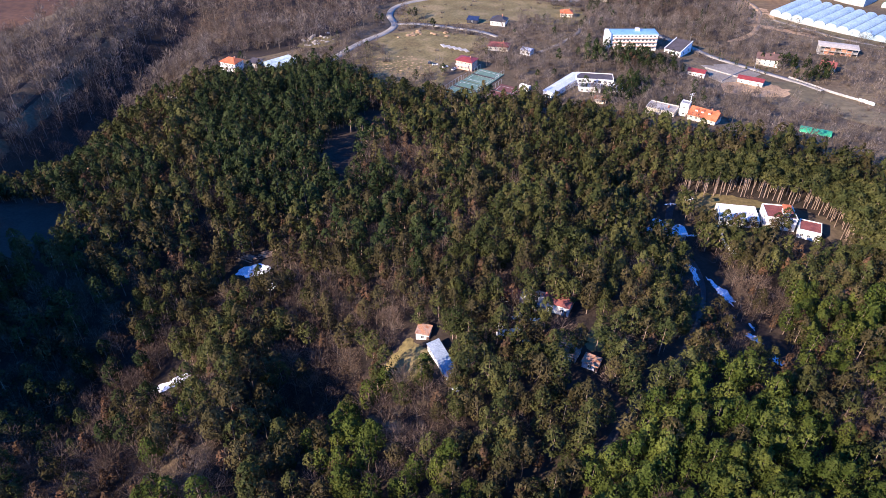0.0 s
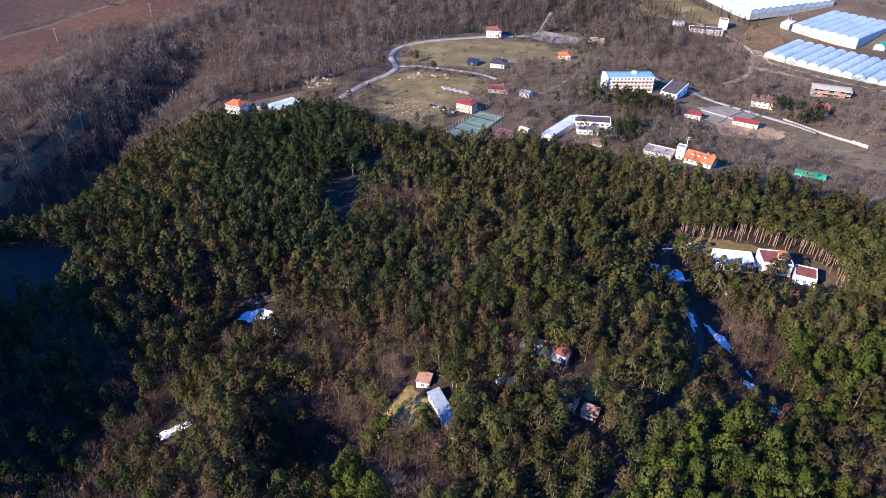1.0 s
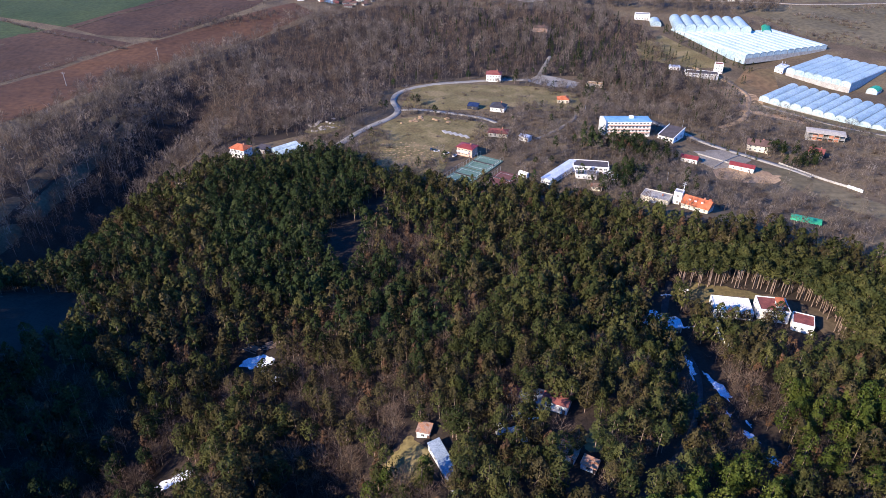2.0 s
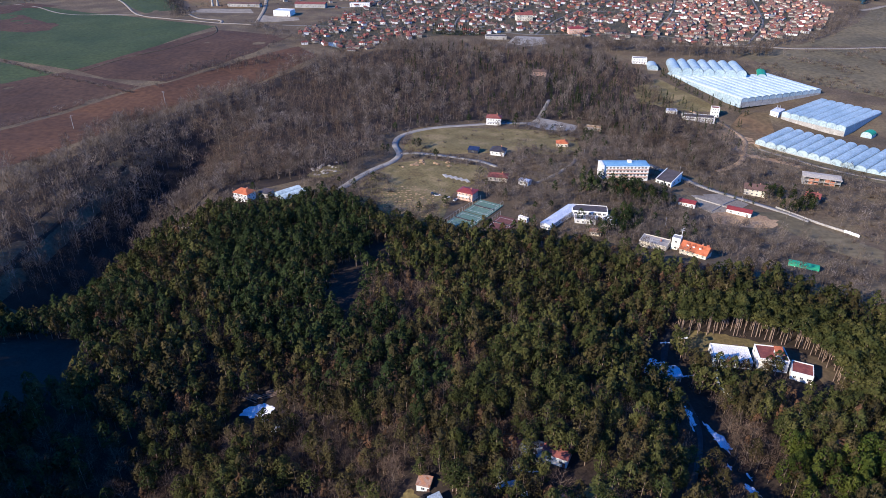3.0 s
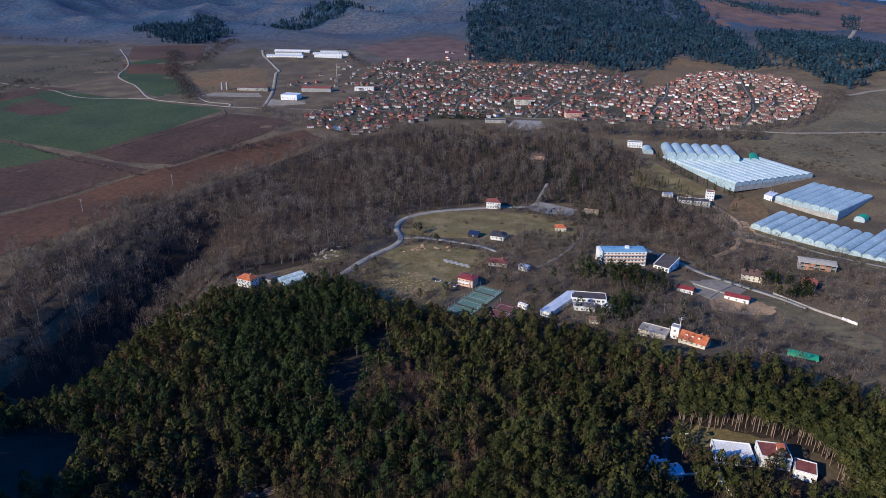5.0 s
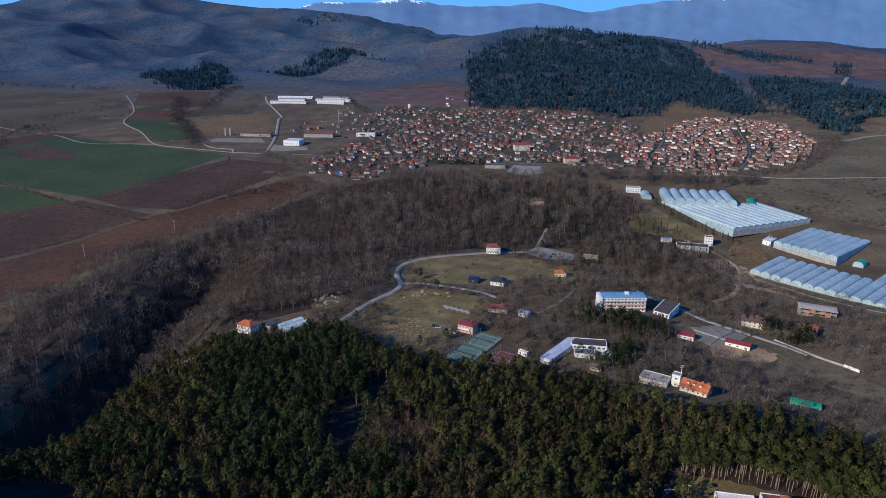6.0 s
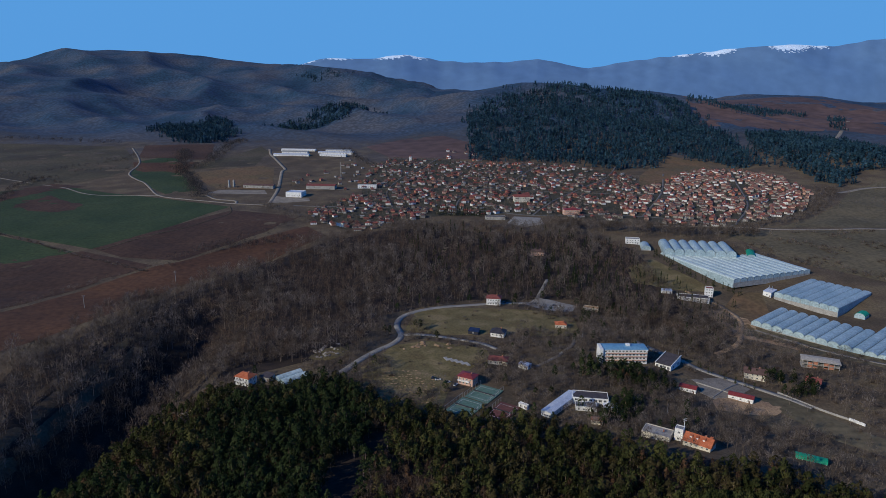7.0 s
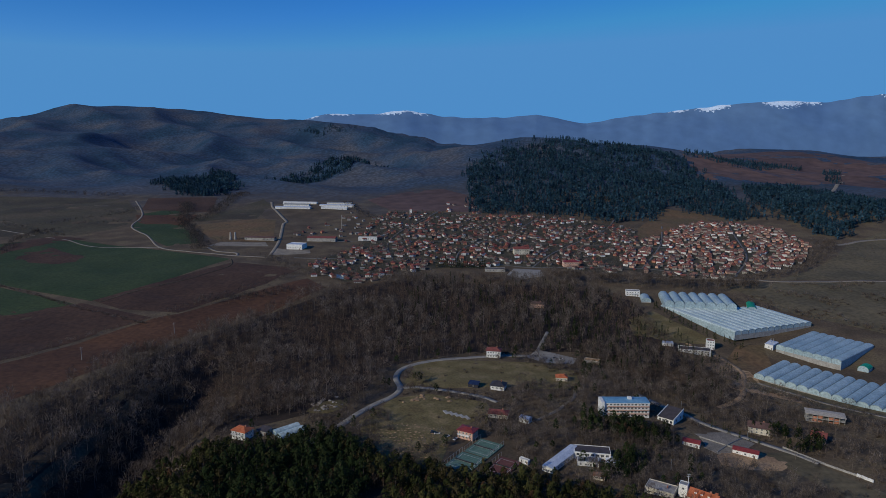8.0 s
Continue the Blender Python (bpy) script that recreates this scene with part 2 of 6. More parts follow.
def land(x, y):
    """Height of the bare ground."""
    x, y = np.asarray(x, float), np.asarray(y, float)
    z = np.interp(y, PLAIN_Y, PLAIN_Z)
    z = z - 13 * bump(x, y, 330, 570, 150, 170) - 8 * bump(x, y, 225, 425, 85, 85) + 6 * bump(x, y, -330, 900, 250, 220)
    # wooded hill in the foreground, with a shoulder toward the meadow
    z = z + 15 * bump(x, y, 45, 190, 90, 85) + 7 * bump(x, y, -75, 330, 80, 70) + 14 * bump(x, y, 90, 60, 120, 80)
    z = z + 8 * bump(x, y, 150, 320, 60, 60) + 8 * bump(x, y, -150, 215, 45, 60)
    # ravine beside the bare wood, dell on the hill, lane in its hollow
    z = z - 34 * np.exp(-((x + 230 - 0.02 * (y - 420)) / np.where(x + 230 < 0, 30, 36)) ** 2) * np.clip((640 - y) / 140, 0, 1) * np.clip((y - 250) / 70, 0, 1)
    z = z - 9 * bump(x, y, -82, 195, 42, 50) - 7 * bump(x, y, 105, 200, 26, 70)
    # two shaded dells with a rib between them
    z = z - 15 * bump(x, y, -40, 148, 22, 22) - 12 * bump(x, y, -126, 150, 34, 36) + 7 * bump(x, y, -74, 140, 14, 50)
    # unseen spur, added out of view to shade the dells from the sun's side
    z = z + 66 * bump(x, y, -240, 120, 46, 105) + 8 * bump(x, y, -225, 30, 50, 60)
    # hills behind the village and the long ridge
    k = np.clip((y - 1500) / 900, 0, 1)
    z = z + k * (swell(x, y, 330, 1) * 12 + swell(x, y, 120, 2) * 4)
    # gullies and ribs that run down the far slopes
    far = np.clip((y - 1750) / 700, 0, 1) * np.clip((4600 - y) / 900, 0.25, 1)
    rib = 1 - 2.4 * np.abs(swell(x + 0.35 * y, y * 0.6, 290, 11)) + 0.3 * (1 - 2 * np.abs(swell(x, y, 130, 12)))
    z = z + far * rib * np.where(x < -100, 26, 12)
    z = z + 17 * swell(x, y, 250, 7) * np.clip((y - 2000) / 500, 0, 1) * np.clip((4000 - y) / 600, 0, 1) * np.clip((-100 - x) / 300, 0, 1)
    z = z + 90 * bump(x, y, 240, 2620, 420, 520) + 72 * bump(x, y, 720, 2650, 400, 560)
    z = z + 275 * bump(x, y, -2230, 4300, 900, 900) + 112 * bump(x, y, -1250, 4300, 620, 800) + 128 * bump(x, y, -620, 3900, 420, 700)
    z = z + 48 * bump(x, y, -60, 3500, 380, 600) + 46 * bump(x, y, 1550, 3300, 520, 500) + 22 * bump(x, y, 900, 1500, 160, 220)
    z = z + 70 * bump(x, y, -1900, 2900, 500, 420)
    z = z + np.clip((np.abs(y) - 300) / 900, 0, 1) * swell(x, y, 90, 3) * 1.5 + swell(x, y, 26, 4) * 0.5
    return z
# ---- small builders ----
def link_mesh(name, verts, faces, mats, face_mats=None, smooth=False, parent=None):
    me = bpy.data.meshes.new(name)
    verts = np.asarray(verts, np.float32)
    faces = np.asarray(faces, np.int32)
    k = faces.shape[1]
    me.vertices.add(len(verts))
    me.vertices.foreach_set("co", verts.ravel())
    me.loops.add(faces.size)
    me.loops.foreach_set("vertex_index", faces.ravel())
    me.polygons.add(len(faces))
    me.polygons.foreach_set("loop_start", np.arange(0, faces.size, k, dtype=np.int32))
    for m in mats:
        me.materials.append(m)
    if face_mats is not None:
        me.polygons.foreach_set("material_index", np.asarray(face_mats, np.int32))
    me.update(calc_edges=True)
    if smooth:
        me.polygons.foreach_set("use_smooth", np.ones(len(faces), bool))
    ob = new(name, me)
    ob.parent = parent
    return ob


def grid_faces(rows, cols):
    i = np.arange((rows - 1) * (cols - 1))
    a = (i // (cols - 1)) * cols + i % (cols - 1)
    return np.stack([a, a + 1, a + cols + 1, a + cols], 1)


def inside(x, y, poly):
    """Whether plan points lie in a polygon."""
    x, y = np.asarray(x, float), np.asarray(y, float)
    hit = np.zeros(x.shape, bool)
    for (x0, y0), (x1, y1) in zip(poly, poly[1:] + poly[:1]):
        cross = (y0 > y) != (y1 > y)
        with np.errstate(divide="ignore", invalid="ignore"):
            hit ^= cross & (x < (x1 - x0) * (y - y0) / (y1 - y0) + x0)
    return hit


def smooth_line(points, step):
    """A line that runs softly through plan points."""
    p = np.array([points[0], *points, points[-1]], float)
    out = []
    for a, b, c, d in zip(p, p[1:], p[2:], p[3:]):
        n = max(2, int(np.linalg.norm(c - b) / step))
        for u in np.arange(n)[:, None] / n:
            out.append(0.5 * (2 * b + (c - a) * u + (2 * a - 5 * b + 4 * c - d) * u**2 + (3 * b - a - 3 * c + d) * u**3).ravel())
    out.append(p[-1])
    return np.array(out)


def ribbon(name, points, width, material, lift=0.35, label="", category="road", ragged=0.0):
    """A road or track that follows the land."""
    line = smooth_line(points, 4.0)
    ways = np.gradient(line, axis=0)
    ways /= np.linalg.norm(ways, axis=1)[:, None]
    side = np.stack([-ways[:, 1], ways[:, 0]], 1)
    rows = []
    for k, u in enumerate((-0.5, -0.46, 0, 0.46, 0.5)):
        w = width * u * (1 + ragged * swell(line[:, 0], line[:, 1], 7, k))
        xy = line + side * w[:, None] if np.ndim(w) else line + side * w
        drop = -0.6 if abs(u) == 0.5 else 0.04 * (u == 0)
        rows.append(np.c_[xy, land(line[:, 0], line[:, 1]) + lift + drop])
    v = np.stack(rows, 1).reshape(-1, 3)
    return tagged(link_mesh(name, v, grid_faces(len(line), 5), [material], smooth=False), label, category, kind="structure")


def drape(name, poly, material, lift=0.25, label="", category="field", step=6.0, kind="structure"):
    """A patch of ground cover with a given outline, laid on the land."""
    bm = bmesh.new()
    ring = smooth_line(poly + poly[:1], 1e9) if step == 0 else np.array(poly, float)
    bm.faces.new([bm.verts.new((x, y, 0)) for x, y in ring])
    bmesh.ops.triangulate(bm, faces=bm.faces[:])
    bmesh.ops.recalc_face_normals(bm, faces=bm.faces[:])
    if bm.faces and next(iter(bm.faces)).normal.z < 0:
        bmesh.ops.reverse_faces(bm, faces=bm.faces[:])
    for axis in (0, 1):
        lo, hi = ring[:, axis].min(), ring[:, axis].max()
        cuts = np.linspace(lo, hi, max(3, int((hi - lo) / max(step, 1.0))))[1:-1]
        for c in cuts:
            co, no = [0, 0, 0], [0, 0, 0]
            co[axis], no[axis] = c, 1
            bmesh.ops.bisect_plane(bm, geom=bm.verts[:] + bm.edges[:] + bm.faces[:], plane_co=co, plane_no=no)
    edge = {v for e in bm.edges if e.is_boundary for v in e.verts}
    for v in bm.verts:
        v.co.z = float(land(v.co.x, v.co.y)) + (lift if v not in edge else lift * 0.3)
    me = bpy.data.meshes.new(name)
    bm.to_mesh(me)
    bm.free()
    me.materials.append(material)
    return tagged(new(name, me), label, category, kind=kind)


# ---- the land ----
def build_ground():
    ys = np.concatenate([np.linspace(-700, 0, 15)[:-1], np.linspace(0, 1000, 200)[:-1], 1000 * (4.75 ** np.linspace(0, 1, 150))])
    us = np.linspace(-1, 1, 281)
    half = 260 + 0.86 * np.maximum(ys, 0)
    x, y = half[:, None] * us[None], np.repeat(ys[:, None], len(us), 1)
    v = np.stack([x, y, land(x, y)], -1).reshape(-1, 3)
    f = grid_faces(len(ys), len(us))
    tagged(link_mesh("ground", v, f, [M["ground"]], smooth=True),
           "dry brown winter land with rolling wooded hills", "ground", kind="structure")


build_ground()


def build_massif():
    """Far mountains behind everything, with snow on the highest tops; haze is painted in as blue."""
    at = np.linspace(-0.75, 0.75, 760)
    crest = np.interp(at, [-0.75, -0.27, -0.19, -0.07, 0.03, 0.125, 0.2, 0.31, 0.39, 0.485, 0.545, 0.66, 0.75],
                      [20, 60, 135, 165, 120, 145, 95, 172, 220, 258, 250, 322, 320])
    crest = crest + 9 * swell(at * 900, at * 0, 30, 5) + 4 * swell(at * 900, at * 0, 9, 6)
    rows = []
    for k, u in enumerate(np.linspace(0, 1, 90)):
        y = 4350 + 420 * u
        relief = 14 * np.sin(u * math.pi) * swell(at * 900, at * 0 + u * 60, 40, 7)
        rows.append(np.stack([at * y / 0.86 * 0.86, np.full_like(at, y), 60 + (140 + crest) * u**0.85 + relief], -1))
    v = np.stack(rows).reshape(-1, 3)
    f = grid_faces(90, len(at))
    mid = v[f].mean(1)
    at_mid = mid[:, 0] / mid[:, 1]
    deep = (88 - np.repeat(np.arange(89), len(at) - 1)) / 2.9
    cap = np.zeros(len(f), int)
    for c, wide, rows_down in ((-0.205, 0.008, 1), (-0.165, 0.014, 2), (-0.085, 0.022, 3), (-0.05, 0.010, 2), (0.335, 0.012, 2), (0.385, 0.026, 4), (0.487, 0.030, 6), (0.53, 0.01, 2), (0.655, 0.024, 4)):
        cap |= (np.abs(at_mid - c) < wide * (1 - deep / (rows_down + 0.5)) + 0.009 * swell(mid[:, 0], mid[:, 2] * 3, 16, 3) + 0.006 * swell(mid[:, 0], mid[:, 2] * 3, 6, 5)) & (deep < rows_down * (0.7 + 0.5 * swell(mid[:, 0], mid[:, 2], 12, 8)))
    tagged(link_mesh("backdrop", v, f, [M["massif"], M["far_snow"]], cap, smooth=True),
           "far mountain range with snowy tops, blue from painted haze", "mountains", kind="structure")


build_massif()

drape("field", [(-1100, 860), (-716, 1196), (-560, 1125), (-346, 1026), (-388, 900), (-446, 796), (-617, 876), (-1000, 695)], M["green_field"], 0.3, "bright green winter wheat field", step=20)
drape("field", [(-640, 880), (-463, 786), (-511, 720), (-800, 640)], M["green_field"], 0.3, "smaller green wheat field beside a hedge", step=20)
drape("field", [(-700, 690), (-452, 788), (-344, 738), (-432, 602), (-600, 485)], M["soil_dark"], 0.3, "dark ploughed field beside a hedge", step=20)
drape("field", [(-446, 800), (-334, 1000), (-222, 972), (-250, 880), (-320, 756), (-394, 766)], M["soil_dark"], 0.3, "dull red-brown ploughed field", step=20)
drape("field", [(-560, 478), (-428, 588), (-340, 734), (-318, 752), (-240, 862), (-200, 915), (-165, 868), (-212, 765), (-295, 667), (-330, 560), (-400, 400)], M["soil"], 0.34, "long red-brown ploughed field along the wood", step=20)
drape("field", [(-555, 1380), (-483, 1704), (-440, 1620), (-420, 1420)], M["fallow"], 0.3, "olive pasture below the hills", step=25)
drape("field", [(-530, 1340), (-405, 1420), (-372, 1400), (-318, 1177), (-418, 1171)], M["soil_light"], 0.3, "pale stubble field below the hills", step=25)
drape("field", [(-1300, 1250), (-723, 1192), (-650, 1300), (-700, 1470), (-830, 1690), (-1500, 1750)], M["fallow"], 0.3, "fallow field below the hills", step=40)
drape("field", [(-630, 1290), (-490, 1125), (-440, 1160), (-560, 1360), (-640, 1560), (-690, 1470)], M["green_field"], 0.3, "narrow green field beside the track", step=25)
drape("field", [(-706, 1034), (-705, 1130), (-586, 1047), (-572, 981), (-637, 989)], M["soil_dark"], 0.5, "brown bare patch in the wheat", step=20)
drape("field", [(-784, 1706), (-614, 1736), (-542, 1492), (-716, 1519)], M["soil_dark"], 0.5, "dark ploughed strip below the hills", step=25)
drape("field", [(-699, 1456), (-563, 1462), (-539, 1330), (-630, 1320)], M["soil"], 0.6, "brown ploughed strip beside the track", step=25)
drape("field", [(-775, 1116), (-744, 1216), (-660, 1190), (-705, 1134), (-735, 1056)], M["soil_dark"], 0.5, "dark fallow strip beside the wheat", step=20)
drape("field", [(-215, 1712), (-120, 1880), (-20, 1900), (64, 1749), (70, 1522), (-48, 1540), (-140, 1550)], M["plateau"], 0.6, "brown terraced slope above the village", step=25)
drape("field", [(384, 1340), (514, 1593), (577, 1524), (562, 1406), (430, 1301), (353, 1225)], M["soil_light"], 0.5, "tan rough slope above the hill streets", step=20)
drape("meadow", [(-38, 554), (-31, 606), (-10, 618), (22, 623), (80, 621), (82, 573), (55, 549), (4, 544)], M["meadow"], 0.25, "dry grass meadow inside the road loop", "meadow")
drape("meadow", [(-66, 470), (-44, 519), (-15, 530), (33, 514), (36, 491), (6, 457), (-3, 400), (-39, 410), (-60, 440)], M["meadow"], 0.25, "dry grass meadow with bare spots", "meadow")
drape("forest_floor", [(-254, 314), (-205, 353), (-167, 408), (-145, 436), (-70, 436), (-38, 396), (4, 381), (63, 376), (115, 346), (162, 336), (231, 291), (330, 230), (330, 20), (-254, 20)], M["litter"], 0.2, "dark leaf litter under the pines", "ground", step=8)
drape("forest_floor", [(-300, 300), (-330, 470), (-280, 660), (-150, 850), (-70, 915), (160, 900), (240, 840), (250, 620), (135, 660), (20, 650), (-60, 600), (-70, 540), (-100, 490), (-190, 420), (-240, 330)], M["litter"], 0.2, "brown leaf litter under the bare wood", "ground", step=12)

# ---- roads ----
ribbon("road", [(-110, 400), (-78, 464), (-72, 478), (-58, 504), (-45, 523), (-40, 543), (-46, 569), (-41, 596), (-18, 617), (22, 632), (57, 641), (90, 644)], 5.8, M["asphalt"], 0.45, "pale worn asphalt road curving round a meadow")
ribbon("road", [(-39, 543), (-25, 545), (0, 538), (29, 526), (42, 513)], 4.0, M["asphalt"], 0.5, "narrow pale branch road across the meadow")
drape("car_park", [(79, 640), (94, 663), (110, 655), (131, 640), (123, 619), (95, 623)], M["asphalt"], 0.5, "pale asphalt car park at the wood", "car park")
ribbon("road", [(92, 655), (105, 694), (112, 716)], 4.0, M["asphalt"], 0.4, "asphalt road through the bare wood to the village")
ribbon("road", [(165, 545), (182, 522), (194, 510), (201, 500), (217, 486), (236, 471), (252, 455), (264, 436)], 5.0, M["asphalt"], 0.5, "pale concrete lane below the white buildings")
ribbon("road", [(300, 955), (409, 952), (492, 936), (634, 947), (900, 960)], 5.5, M["track"], 0.5, "pale valley road past the village")
ribbon("road", [(-450, 1660), (-422, 1570), (-350, 1400), (-343, 1348), (-308, 1177), (-293, 1059)], 6.5, M["track"], 0.5, "wide pale road up the slope")
ribbon("track", [(-293, 1045), (-356, 1055), (-433, 1079), (-493, 1110), (-563, 1215), (-637, 1306), (-687, 1462), (-801, 1674)], 4.0, M["track"], 0.5, "winding pale farm track between fields", "track")
ribbon("track", [(-1000, 1320), (-723, 1192), (-628, 1128), (-554, 1116), (-493, 1110)], 3.5, M["track"], 0.5, "pale farm track along the wheat", "track")
ribbon("track", [(-346, 1026), (-331, 971), (-365, 895), (-403, 849), (-434, 792)], 2.0, M["fallow"], 0.5, "pale farm track between wheat and ploughed soil", "track", 0.1)
ribbon("road", [(-414, 1114), (-388, 1085), (-353, 1075), (-346, 1052)], 4.5, M["track"], 0.55, "pale concrete road to the gravel yard")
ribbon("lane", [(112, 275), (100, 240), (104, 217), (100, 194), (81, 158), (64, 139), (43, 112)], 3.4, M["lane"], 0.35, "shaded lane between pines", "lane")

# ---- trees ----
def prism(p0, p1, r0, r1, sides):
    """A tapered stick: verts and triangles."""
    p0, p1 = np.array(p0, float), np.array(p1, float)
    way = (p1 - p0) / np.linalg.norm(p1 - p0)
    a = np.cross(way, [0.31, 0.95, 0.1])
    a /= np.linalg.norm(a)
    b = np.cross(way, a)
    ang = np.arange(sides) * 2 * math.pi / sides
    ring = np.cos(ang)[:, None] * a + np.sin(ang)[:, None] * b
    v = np.concatenate([p0 + ring * r0, p1 + ring * r1])
    f = []
    for i in range(sides):
        j = (i + 1) % sides
        f += [(i, j, sides + j), (i, sides + j, sides + i)]
    return v, np.array(f)


def merge(pieces):
    vs, fs, k = [], [], 0
    for v, f in pieces:
        vs.append(v)
        fs.append(f + k)
        k += len(v)
    return np.concatenate(vs), np.concatenate(fs)


def leaf_cloud(rng, centres, radii, count, size, outward=0.7):
    """Loose triangles over the faces of leafy clumps, mostly turned outward."""
    pick = rng.integers(0, len(centres), count)
    d = rng.normal(size=(count, 3))
    d[:, 2] = d[:, 2] * 0.8 + 0.25
    d /= np.linalg.norm(d, axis=1)[:, None]
    at = centres[pick] + d * radii[pick] * rng.uniform(0.65, 1.0, (count, 1))
    nrm = d * outward + rng.normal(size=(count, 3)) * (1 - outward) * 0.8 + np.array([0, 0, 0.15])
    nrm /= np.linalg.norm(nrm, axis=1)[:, None]
    a = np.cross(nrm, rng.normal(size=(count, 3)))
    a /= np.linalg.norm(a, axis=1)[:, None]
    b = np.cross(nrm, a)
    s = size * rng.uniform(0.6, 1.25, (count, 1))
    v = np.stack([at + a * s, at - a * s * 0.6 + b * s * 0.85, at - a * s * 0.5 - b * s * 0.9], 1).reshape(-1, 3)
    return v, np.arange(count * 3).reshape(-1, 3)


def crown_cloud(rng, low, tall, wide, count, size, lobes=5, belly=0.3, drift=(0, 0), point=0.55):
    """Needle tufts in an uneven crown, gathered on boughs and thickest near its skin."""
    boughs = 26
    bough_h, bough_a = rng.uniform(0, 1, boughs) ** 0.95, rng.uniform(0, 2 * math.pi, boughs)
    at_bough = rng.integers(0, boughs, count)
    loose = rng.uniform(size=count) < 0.35
    h = np.where(loose, rng.uniform(0, 1, count), np.clip(bough_h[at_bough] + rng.normal(size=count) * 0.055, 0, 1))
    ang = np.where(loose, rng.uniform(0, 2 * math.pi, count), bough_a[at_bough] + rng.normal(size=count) * 0.34)
    shape = np.where(h < belly, 0.6 + 0.4 * (h / belly), (1 - (h - belly) / (1 - belly)) ** point)
    turn = rng.uniform(0, 6.28, 3)
    shape = shape * (1 + 0.10 * np.sin(ang * lobes + turn[0] + h * 9) + 0.10 * np.sin(ang * 2 + turn[1] - h * 5))
    r = wide * shape * np.sqrt(np.where(loose, rng.uniform(0.2, 0.9, count), rng.uniform(0.45, 1.15, count)))
    at = np.stack([np.cos(ang) * r + drift[0] * h, np.sin(ang) * r + drift[1] * h, low + (tall - low) * h + rng.normal(size=count) * 0.15], 1)
    nrm = np.stack([np.cos(ang), np.sin(ang), 0.35 + 0.5 * h], 1) + rng.normal(size=(count, 3)) * 0.42
    nrm /= np.linalg.norm(nrm, axis=1)[:, None]
    a = np.cross(nrm, rng.normal(size=(count, 3)))
    a /= np.linalg.norm(a, axis=1)[:, None]
    b = np.cross(nrm, a)
    s = size * rng.uniform(0.55, 1.3, (count, 1))
    v = np.stack([at + a * s * 1.35, at - a * s * 0.8 + b * s * 0.62, at - a * s * 0.7 - b * s * 0.66], 1).reshape(-1, 3)
    return v, np.arange(count * 3).reshape(-1, 3)


def pine_parts(seed, leaves, size, bare=None, wide=(2.8, 3.9), point=0.47):
    """A black pine, 1 unit = 1 m, 11 to 15 m tall: bare lower trunk, uneven tapering crown."""
    rng = np.random.default_rng(seed)
    tall = rng.uniform(10.8, 14.8)
    low = tall * (bare or rng.uniform(0.2, 0.42))
    lean = rng.normal(size=2) * 0.3
    top = np.array([lean[0], lean[1], tall * 0.93])
    trunk = [prism((0, 0, -0.6), top * 0.55, 0.2, 0.14, 4), prism(top * 0.55, top, 0.14, 0.04, 3)]
    for k in range(3):
        ang = k * 2.2 + seed
        trunk.append(prism(top * 0.5, (math.cos(ang) * 1.4, math.sin(ang) * 1.4, low + 1.0 + k), 0.07, 0.03, 3))
    return merge(trunk), crown_cloud(rng, low, tall, rng.uniform(*wide), leaves, size, int(rng.integers(3, 6)), rng.uniform(0.25, 0.5), lean, point)


def spire_parts(seed, leaves, size):
    """A dark narrow spruce, 12 m tall."""
    rng = np.random.default_rng(seed)
    tall = rng.uniform(10, 13)
    n = 16
    h = np.linspace(0.08, 1, n)
    spread = 2.0 * (1 - h) + 0.15
    ang = np.arange(n) * 2.4
    c = np.stack([np.cos(ang) * spread * 0.5, np.sin(ang) * spread * 0.5, h * tall], 1)
    r = np.stack([spread * 0.65 + 0.15] * 2 + [spread * 0.25 + 0.45], 1)
    return prism((0, 0, -0.6), (0, 0, tall * 0.9), 0.2, 0.03, 4), leaf_cloud(rng, c, r, leaves, size)


